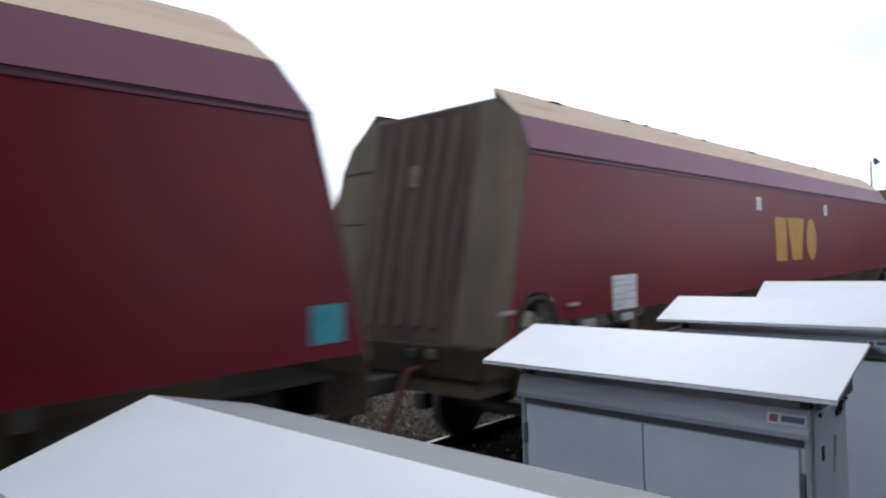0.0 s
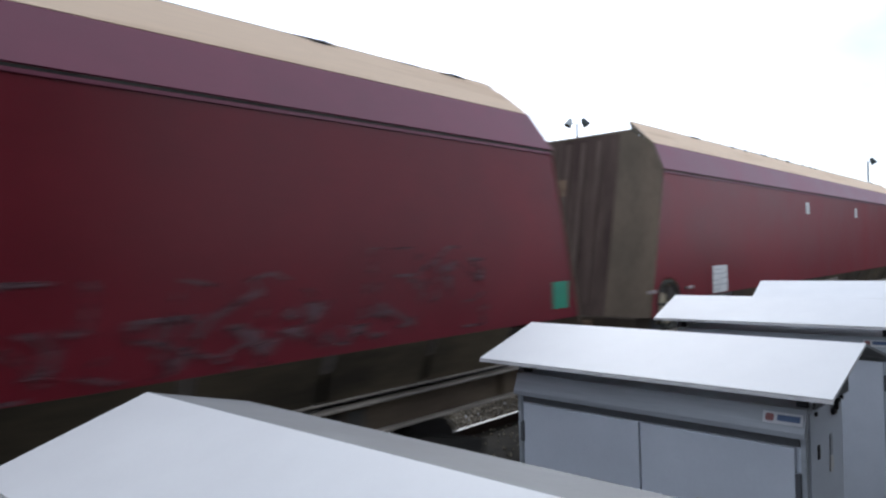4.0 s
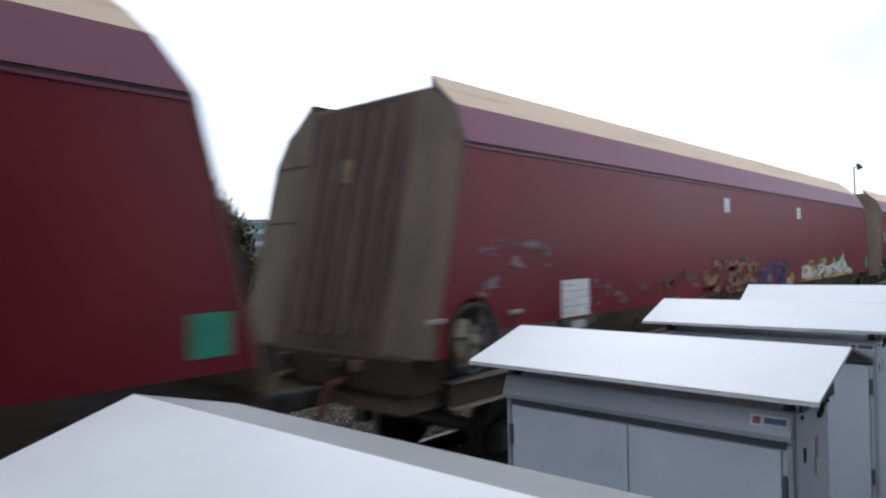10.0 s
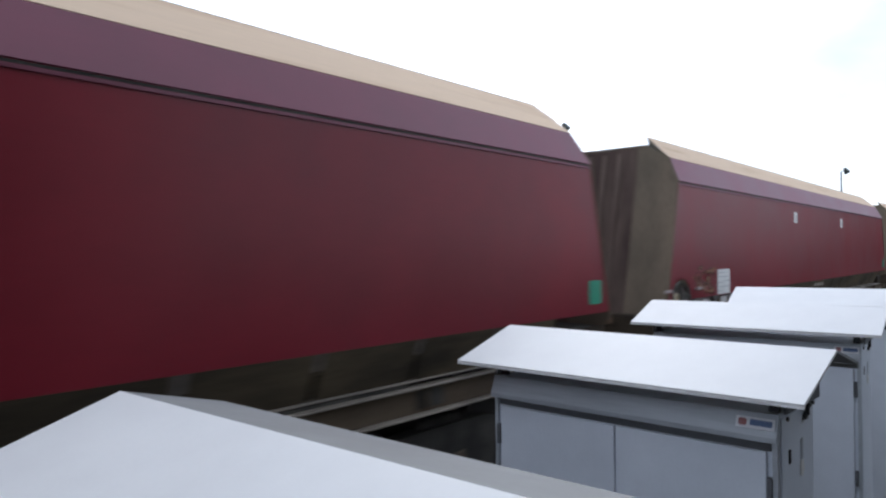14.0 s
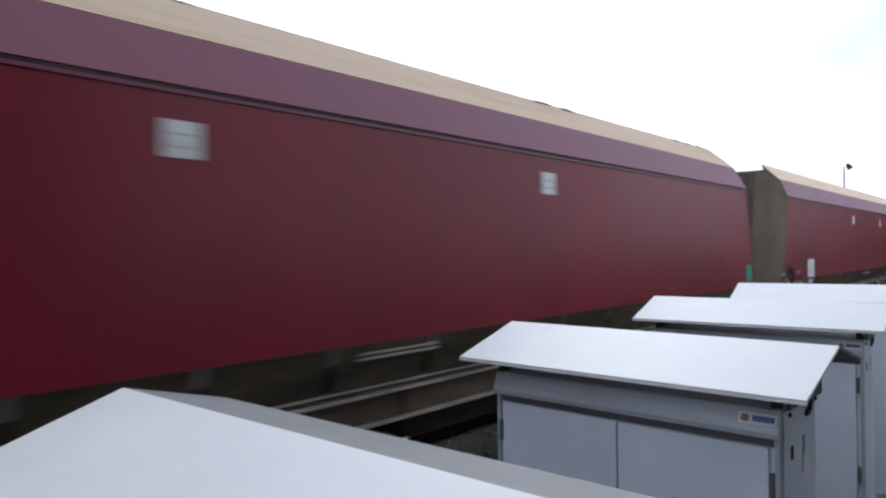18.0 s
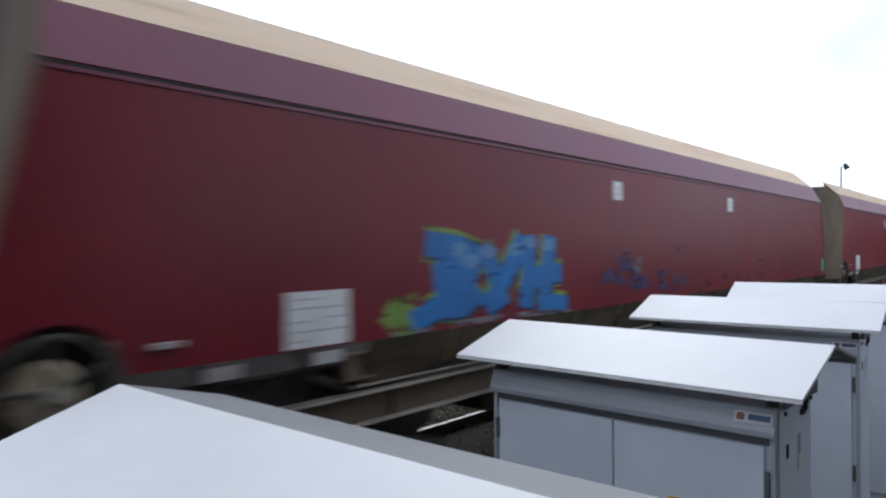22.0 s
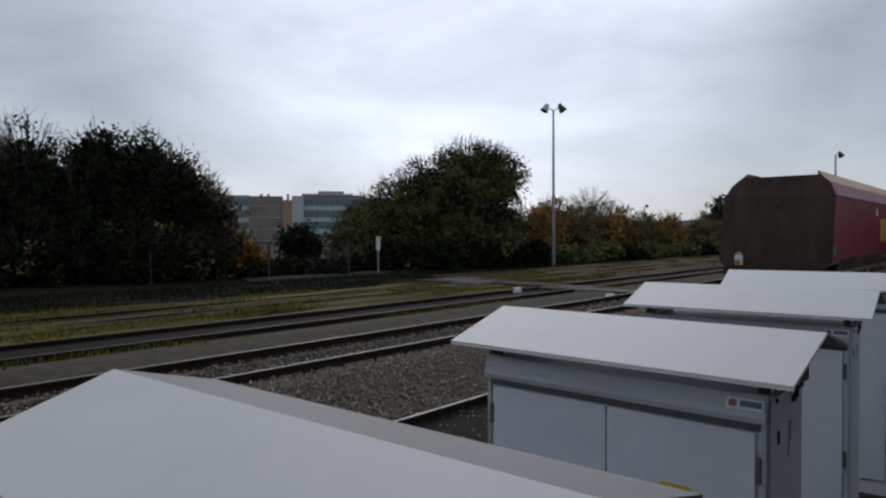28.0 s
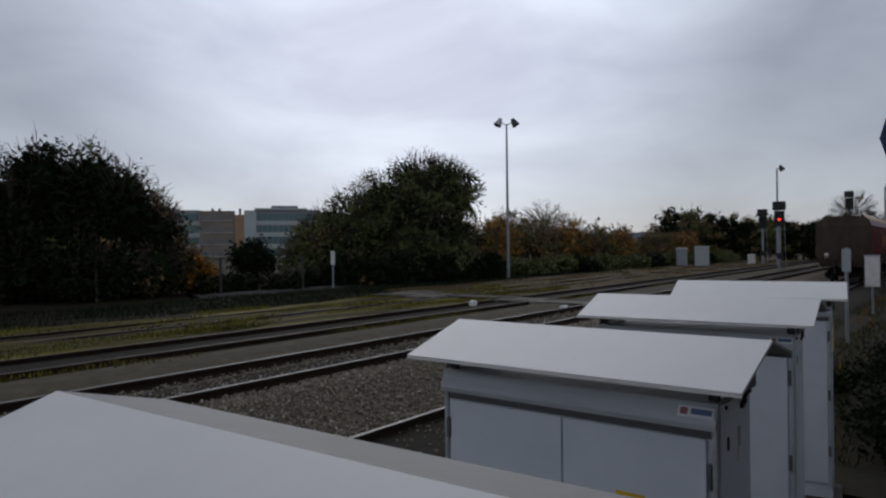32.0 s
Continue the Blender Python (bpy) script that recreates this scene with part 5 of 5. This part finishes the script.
def marker_posts():
    p = tagged(empty("trackside_box", (28.5, 2.27, GZ - 0.44), 4), "white trackside box on a dark steel post", "trackside box")
    part("post", tube((0, 0.1, 0), (0, 0.1, 1.06), 0.04, n=10), "galvanised", p)
    part("box_case", box(-0.12, 0.12, -0.13, 0.33, 0.96, 2.04, 0.02), "white", p)
    part("box_lid", box(-0.15, 0.15, -0.16, 0.36, 2.04, 2.08, 0.01), "lamp_pale", p)
    part("box_door", box(-0.135, -0.12, -0.09, 0.29, 1.02, 1.98, 0.006), "white", p)
    s = tagged(empty("marker_post", (20.0, 2.22, GZ - 0.44), 4), "slim grey marker post with a pale plate", "marker post")
    part("post", tube((0, 0, 0), (0, 0, 2.4), 0.045, n=10), "galvanised", s)
    part("plate", box(-0.06, -0.045, -0.10, 0.10, 1.79, 2.37, 0.004), "lamp_pale", s)
    s = tagged(empty("notice_post", (25.4, 26.1, GZ + 0.28), 45), "white notice on a thin grey post", "sign")
    part("post", tube((0, 0, -0.2), (0, 0, 1.5), 0.05, n=10), "galvanised", s)
    part("notice_board", box(-0.07, -0.05, -0.11, 0.11, 1.0, 1.72, 0.006), "white", s)
    s = tagged(empty("blue_sign", (11.0, 0.66, GZ - 0.44), 5), "dark blue rounded sign board on a steel post", "sign")
    part("post", tube((0.04, -0.1, 0), (0.04, -0.1, 4.25), 0.04, n=10), "galvanised", s)
    part("sign_board", prism([(0.32 * math.cos(a) * 0.8 - 0.1, 3.92 + 0.36 * math.sin(a)) for a in np.linspace(0, 2 * math.pi, 9)[:-1]], "x", -0.02, 0.0), "sign_blue", s)
    for k, (x, y) in enumerate(((13.6, 27.2), (18.9, 26.6), (23.4, 26.2), (36.0, 25.2), (46.5, 24.8))):
        f = tagged(empty("fence_post", (x, y, GZ + 0.2)), "weathered concrete fence post below the trees", "fence post", group="fence posts")
        part("post", prism([(-0.045, -0.045), (0.045, -0.045), (0.045, 0.045), (-0.045, 0.045)], "z", -0.1, 1.55 if k < 3 else 0.8), "fence", f)
        part("post_cap", prism([(-0.03, -0.03), (0.03, -0.03), (0.03, 0.03), (-0.03, 0.03)], "z", 1.55 if k < 3 else 0.8, 1.58 if k < 3 else 0.83), "fence", f)


marker_posts()


# ---- trees and bushes ----
def tree(name, label, x, y, height, blobs, leaves, material, seed, twigs=60, size=(0.07, 0.15), trunk=0.16, mix=None, z0=None, fill=0.45, core=0):
    """Trunk, limbs and a crown of many small leaves gathered in clumps; blobs: (dx, dy, z, rx, ry, rz) of the crown's masses."""
    rng = np.random.default_rng(seed)
    z0 = GZ if z0 is None else z0
    t = tagged(empty(name, (x, y, z0)), label, "tree" if name != "bush" else "bush")
    bm = bmesh.new()
    top = Vector((rng.uniform(-0.3, 0.3), rng.uniform(-0.3, 0.3), height * 0.62))
    add_tube(bm, (0, 0, -0.15), top * 0.5, trunk, trunk * 0.7, 9)
    add_tube(bm, top * 0.5, top, trunk * 0.7, trunk * 0.3, 8)
    part("trunk", bm, "bark", t)
    bm = bmesh.new()
    for b in blobs:
        c = Vector(b[:3])
        add_tube(bm, top * rng.uniform(0.3, 0.8), c, trunk * 0.4, trunk * 0.12, 6, caps=False)
        for _ in range(4):
            d = Vector(rng.normal(0, 1, 3)).normalized()
            add_tube(bm, c * 0.8 + top * 0.2, c + Vector((d.x * b[3], d.y * b[4], abs(d.z) * b[5])) * 0.8, trunk * 0.16, trunk * 0.05, 5, caps=False)
    part("branchwork", bm, "bark", t)
    if twigs:
        bm = bmesh.new()
        for _ in range(twigs):
            b = blobs[rng.integers(len(blobs))]
            d = Vector(rng.normal(0, 1, 3)).normalized()
            d.z = abs(d.z) * 1.1
            s = Vector((b[0] + d.x * b[3] * 0.6, b[1] + d.y * b[4] * 0.6, b[2] + d.z * b[5] * 0.6))
            e = Vector((b[0] + d.x * b[3] * 1.05, b[1] + d.y * b[4] * 1.05, b[2] + d.z * b[5] * 1.12 + 0.15))
            add_tube(bm, s, e, 0.022, 0.008, 4, caps=False)
            for _ in range(3):
                k = rng.uniform(0.35, 1)
                f = s.lerp(e, k)
                add_tube(bm, f, f + (e - s).length * 0.45 * (d + Vector(rng.normal(0, 0.6, 3))).normalized(), 0.011, 0.004, 3, caps=False)
        tagged(part("fine_branchwork", bm, "twig", t), kind="stuff")
    vol = np.array([b[3] * b[4] * b[5] for b in blobs]) ** 0.75
    nclump = max(12, leaves // 45)
    which = rng.choice(len(blobs), nclump, p=vol / vol.sum())
    B = np.array(blobs)[which]
    d = rng.normal(0, 1, (nclump, 3))
    d /= np.linalg.norm(d, axis=1)[:, None]
    rad = np.where(rng.uniform(0, 1, nclump) < fill, rng.uniform(0.2, 0.9, nclump), rng.uniform(0.82, 1.08, nclump))
    cen = B[:, :3] + d * B[:, 3:] * rad[:, None]
    cen = cen[cen[:, 2] > 0.1]
    per = rng.integers(0, len(cen), leaves)
    pos = cen[per] + rng.normal(0, 1, (leaves, 3)) * np.array((0.26, 0.26, 0.2)) * (1.0 if height > 3 else 0.6)
    sz = rng.uniform(*size, leaves)
    u = rng.normal(0, 1, (leaves, 3))
    u /= np.linalg.norm(u, axis=1)[:, None]
    v = np.cross(u, rng.normal(0, 1, (leaves, 3)))
    v /= np.linalg.norm(v, axis=1)[:, None]
    su, sv = u * sz[:, None], v * sz[:, None] * 0.55
    quad = np.stack([pos - su, pos - sv, pos + su, pos + sv], 1)
    quad[:, :, 2] = np.maximum(quad[:, :, 2], 0.0)
    groups = [(material, np.arange(leaves))] if not mix else []
    if mix:
        pick = rng.uniform(0, 1, len(cen))[per]
        groups = [(material, np.where(pick >= mix[1])[0]), (mix[0], np.where(pick < mix[1])[0])]
    if core:
        B = np.array(blobs)[rng.choice(len(blobs), core, p=vol / vol.sum())]
        d = rng.normal(0, 1, (core, 3))
        d /= np.linalg.norm(d, axis=1)[:, None]
        pos = B[:, :3] + d * B[:, 3:] * rng.uniform(0.1, 0.78, core)[:, None]
        u = rng.normal(0, 1, (core, 3)) * 0.15
        v = rng.normal(0, 1, (core, 3)) * 0.15
        q = np.stack([pos - u, pos - v, pos + u, pos + v], 1)
        q[:, :, 2] = np.maximum(q[:, :, 2], 0.0)
        raw("inner_foliage", q.reshape(-1, 3).tolist(), np.arange(4 * core).reshape(-1, 4).tolist(), material, t)
    for mname, idx in groups:
        q = quad[idx]
        raw("crown" if mname == material else "autumn_foliage", q.reshape(-1, 3).tolist(), np.arange(4 * len(q)).reshape(-1, 4).tolist(), mname, t)
    return t


def woods():
    rng = random.Random(9)
    # dense dark row at the yard's edge
    row = ((-7, 31, 7.8, "leaf_dark", None), (-2.5, 30.5, 7.5, "leaf_olive", ("leaf_brown", 0.3)), (2.0, 30.2, 7.3, "leaf_brown", ("leaf_dark", 0.5)), (5.6, 30.0, 6.7, "leaf_dark", ("leaf_olive", 0.15)),
           (8.4, 29.8, 6.2, "leaf_dark", ("leaf_brown", 0.12)), (10.4, 29.7, 6.5, "leaf_dark", ("leaf_brown", 0.10)), (12.2, 29.4, 6.7, "leaf_dark", None), (13.9, 29.0, 6.6, "leaf_dark", ("leaf_olive", 0.10)), (15.5, 28.6, 5.9, "leaf_dark", ("leaf_brown", 0.16)))
    for k, (x, y, h, m, mix) in enumerate(row):
        bl = [(rng.uniform(-0.5, 0.5), rng.uniform(-0.5, 0.5), h * 0.68, 1.5, 1.4, h * 0.28), (-0.9, 0.2, h * 0.46, 1.5, 1.4, h * 0.33), (1.0, -0.2, h * 0.46, 1.5, 1.4, h * 0.33),
              (-0.8, -0.5, h * 0.2, 1.7, 1.6, h * 0.22), (0.9, -0.5, h * 0.2, 1.7, 1.6, h * 0.22)]
        bare = bool(mix) and "leaf_brown" in (m, mix[0])
        tree("tree", ("dense dark green tree at the yard edge", "half-bare autumn tree at the yard edge")[bare], x, y, h, bl, 7500 if bare else 16000, m, 40 + k, twigs=360 if bare else 190 if mix else 60, mix=mix,
             core=3600 if bare else 6500, size=(0.06, 0.13))
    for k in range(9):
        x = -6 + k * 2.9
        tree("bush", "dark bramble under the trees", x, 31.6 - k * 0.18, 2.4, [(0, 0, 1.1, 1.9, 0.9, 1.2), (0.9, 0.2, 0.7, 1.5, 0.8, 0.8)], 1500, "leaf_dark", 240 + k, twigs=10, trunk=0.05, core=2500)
    tree("tree", "half-bare reddish autumn tree beside the dark row", 16.8, 28.1, 4.9, [(0, 0, 3.0, 1.0, 1.0, 1.4), (0.3, 0, 1.7, 1.2, 1.1, 1.3), (-0.6, 0, 1.2, 1.3, 1.1, 1.2)], 5500, "leaf_brown", 60, twigs=320, mix=("leaf_dark", 0.6), core=900)
    tree("bush", "yellow-leaved bush at the fence", 18.2, 27.9, 2.3, [(0, 0, 1.2, 1.2, 0.9, 0.8), (0.7, 0, 0.7, 0.8, 0.7, 0.6)], 2600, "leaf_yellow", 61, twigs=30, trunk=0.06)
    tree("bush", "dark round evergreen bush before the offices", 24.3, 31.5, 3.2, [(0, 0, 1.6, 0.95, 0.9, 1.0), (0.7, 0, 1.1, 0.8, 0.8, 0.8)], 5000, "leaf_dark", 62, twigs=10, trunk=0.1)
    tree("bush", "dark round evergreen bush before the offices", 28.6, 29.6, 3.2, [(0, 0, 2.2, 0.7, 0.7, 0.9), (0, 0, 1.0, 1.1, 1.0, 0.9)], 4000, "leaf_dark", 63, twigs=20, trunk=0.1)
    for k in range(9):
        x = 18.5 + k * 2.0
        tree("bush", "low brown bramble along the fence line", x, 27.6 + 0.6 * math.sin(k * 2.3) + max(0, k - 3) * -0.15, 1.3, [(0, 0, 0.5, 1.3, 0.8, 0.5), (0.7, 0.2, 0.4, 1.0, 0.7, 0.4)], 1500, ("leaf_brown" if k in (5, 6) else "leaf_dark"), 70 + k, twigs=40, trunk=0.04)
    for k, (x, y, h) in enumerate(((9.6, 0.35, 0.6), (10.8, 0.75, 0.4), (12.4, 0.5, 0.5), (14.5, 1.1, 0.4), (17.0, 1.0, 0.5), (9.0, -0.2, 0.8), (13.2, 1.9, 0.35))):
        tree("bush", "dark bramble in the scrub beside the cases", x, y, h, [(0, 0, h * 0.45, 0.5, 0.45, h * 0.4), (0.35, -0.2, h * 0.35, 0.4, 0.4, h * 0.3)], 1500, "leaf_dark", 210 + k, twigs=14, trunk=0.02, size=(0.025, 0.06), z0=GZ - 0.48)
    # broad twiggy tree by the yard lamp
    tree("tree", "broad olive-green tree with bare twiggy crown", 33.2, 27.0, 8.2,
         [(0.6, 0, 5.2, 2.6, 2.3, 2.3), (-1.6, 0.9, 4.6, 2.3, 2.0, 2.0), (2.6, -0.9, 5.2, 2.3, 1.9, 2.0), (-3.3, 1.5, 3.2, 2.2, 1.7, 2.2), (0.4, -0.4, 2.2, 2.8, 1.8, 2.0), (2.6, -1.0, 2.2, 2.2, 1.5, 1.9), (2.2, -0.5, 6.7, 1.5, 1.4, 1.0),
          (-5.2, 2.0, 2.3, 2.0, 1.5, 1.9)],
         34000, "leaf_olive", 80, twigs=900, trunk=0.24, mix=("leaf_dark", 0.32), core=5000, size=(0.06, 0.13))
    tree("tree", "low spreading olive thicket beside the broad tree", 27.9, 29.4, 3.8, [(0, 0, 2.5, 1.7, 1.4, 1.4), (-1.4, 0, 1.6, 1.5, 1.2, 1.3), (1.2, -0.3, 1.8, 1.8, 1.4, 1.5)], 8000, "leaf_olive", 81, twigs=260, trunk=0.1, mix=("leaf_brown", 0.35), core=700)
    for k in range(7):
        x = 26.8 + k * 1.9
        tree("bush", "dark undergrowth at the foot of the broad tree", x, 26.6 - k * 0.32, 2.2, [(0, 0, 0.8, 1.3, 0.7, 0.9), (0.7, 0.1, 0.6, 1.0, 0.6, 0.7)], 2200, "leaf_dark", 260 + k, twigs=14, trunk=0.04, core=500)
    # autumn trees beyond the lamp
    for k in range(14):
        x = 42 + k * 3.4
        y = 37 - k * 0.95 + rng.uniform(-1.5, 1.5)
        h = rng.uniform(4.6, 5.8) if k < 7 else rng.uniform(3.6, 4.3)
        m = ("leaf_brown", "leaf_orange", "leaf_brown", "leaf_orange", "leaf_brown")[k % 5]
        bl = [(0, 0, h * 0.62, 1.9, 1.8, h * 0.34), (1.2, 0.3, h * 0.4, 1.8, 1.6, h * 0.35), (-1.2, -0.3, h * 0.38, 1.8, 1.6, h * 0.34)]
        tree("tree", "rust-brown autumn tree at the far yard edge", x, y, h, bl, 7500, m, 100 + k, twigs=170, mix=("leaf_olive", 0.22), size=(0.07, 0.14), core=500)
    for k in range(16):
        x = 38 + k * 2.9
        tree("bush", "clipped dark green hedge along the far siding", x, 26.8 - k * 0.42, 1.4, [(0, 0, 0.6, 1.7, 0.9, 0.6), (0.9, 0.1, 0.5, 1.3, 0.8, 0.55)], 1800, ("leaf_olive", "leaf_dark")[k % 4 == 1], 130 + k, twigs=14, trunk=0.05, size=(0.09, 0.18), core=400)
    # dark trees behind the signals
    for k in range(13):
        x = 82 + k * 2.2
        y = 27.5 - k * 2.05
        h = rng.uniform(5.8, 6.9) if k < 5 else rng.uniform(4.8, 6.0)
        bl = [(0, 0, h * 0.62, 1.9, 1.9, h * 0.34), (0.8, -1.2, h * 0.4, 1.8, 1.7, h * 0.36), (-0.8, 1.2, h * 0.38, 1.8, 1.7, h * 0.34)]
        tree("tree", "dark green tree behind the yard signals", x, y, h, bl, 5000, ("leaf_dark", "leaf_olive", "leaf_dark")[k % 3], 160 + k, twigs=60, size=(0.12, 0.24), mix=("leaf_brown", 0.2), core=600)
    for k, (x, y, h) in enumerate(((122, 12.5, 9.6), (76, 41, 7.2), (124, 8.0, 6.5), (128, 16, 6.2))):
        bl = [(0, 0, h * 0.7, 3.2, 3.2, h * 0.28), (1.5, 1.2, h * 0.5, 2.6, 2.6, h * 0.3), (-1.6, -1.0, h * 0.48, 2.6, 2.6, h * 0.3)]
        tree("tree", "bare winter tree far along the line", x, y, h, bl, 900, "leaf_brown", 190 + k, twigs=420, size=(0.1, 0.2), trunk=0.3)


woods()


# ---- far buildings and ridge ----
def office_block():
    """A long flat-roofed office building with glazed bands, seen over the bushes."""
    b = tagged(empty("office_building", (95.4, 137.2, -1.0), -37), "long grey flat-roofed office building with glazed bands", "building")
    part("main_wall", box(9.8, 24.5, 0, 14, 0, 12.4), "wall_grey", b)
    part("roof_slab", box(9.5, 21.5, -0.4, 14.5, 12.4, 12.8), "band_pale", b)
    part("plant_room", box(13.5, 19.5, 1.5, 9, 12.8, 13.5), "wall_grey", b)
    part("end_block", box(24.5, 30, 1.2, 13, 0, 12.0), "wall_grey", b)
    part("left_wing", box(-26, -2.6, 0.5, 14, 0, 12.3), "wall_grey", b)
    part("brick_front", box(-2.6, 5.0, -0.6, 13, 0, 12.1), "wall_brick", b, "buff brick front")
    part("orange_front", box(5.0, 7.1, -0.9, 13, 0, 11.2), "wall_orange", b, "orange rendered bay")
    part("stair_tower", box(7.1, 9.8, -1.2, 12, 0, 12.2), "band_pale", b, "pale stair tower")
    for x in (0.0, 1.6, 6.2):
        part("vent_stack", tube((x, 4, 11.0), (x, 4, 12.9), 0.3, n=10), "galvanised", b)
    for k in range(4):
        z = 1.6 + k * 2.75
        part("spandrel", box(9.82, 24.4, -0.16, 0.02, z - 1.0, z), "band_pale", b)
        for i in range(6):
            x = 10.0 + i * 2.42
            wn = part("window", box(x, x + 2.3, -0.08, 0.02, z + 0.05, z + 1.6), "glass_teal", b)
            part("mullion", box(x + 1.1, x + 1.2, -0.13, -0.08, z + 0.05, z + 1.6), "wall_grey", wn)
        part("spandrel", box(-26.1, -2.6, 0.3, 0.52, z - 1.0, z), "band_pale", b)
        for i in range(8):
            x = -25.6 + i * 2.85
            part("window", box(x, x + 2.6, 0.42, 0.52, z + 0.05, z + 1.6), "glass_teal", b)
        for i in range(3):
            x = -2.2 + i * 2.4
            wn = part("window", box(x, x + 1.9, -0.68, -0.58, z + 0.1, z + 1.3), "glass_dull", b)
            part("sill", box(x - 0.1, x + 2.0, -0.78, -0.6, z - 0.02, z + 0.1), "band_pale", wn)


office_block()


def ridge():
    n = 70
    for dist, hmax, seed, a0, a1 in ((420, 15, 1.0, -10, 75), (700, 34, 4.0, -20, 85)):
        verts, faces = [], []
        for i in range(n + 1):
            a = radians(a0 + (a1 - a0) * i / n)
            h = hmax * (0.45 + 0.55 * noise.noise((i * 0.11, seed, 0))) + noise.noise((i * 0.9, seed, 2)) * hmax * 0.06
            for d, z in ((dist, -2), (dist + 40, max(2, h)), (dist + 200, max(2, h * 0.9))):
                verts.append((math.cos(a) * d, math.sin(a) * d, z))
        for i in range(n):
            for j in range(2):
                c = i * 3 + j
                faces.append((c, c + 1, c + 4, c + 3))
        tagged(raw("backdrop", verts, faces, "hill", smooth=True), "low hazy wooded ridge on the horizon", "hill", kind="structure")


ridge()


# ---- movement ----
def motions():
    """The coal train rolls away along its track, slowly gaining speed."""
    times = [k * 0.5 for k in range(65)]
    for i, w in WAGONS.items():
        turn = 180 if i == 8 else 0
        walk(w, [(t, pose(rear_place(t) - PITCH * i, TRAIN_Y, LOW, 0, 0, turn)) for t in times])
    # the wheels of every wagon roll with it
    rolls = [(k * 0.1, rear_place(k * 0.1) / WHEEL * (180 / math.pi)) for k in range(321)]
    for i, w in WAGONS.items():
        way = -1 if i == 8 else 1
        for ob in w.children:
            if ob.name.startswith("wheelset"):
                x, y, z = ob.location
                walk(ob, [(t, pose(x, y, z, 0, way * a, 0)) for t, a in rolls])


motions()
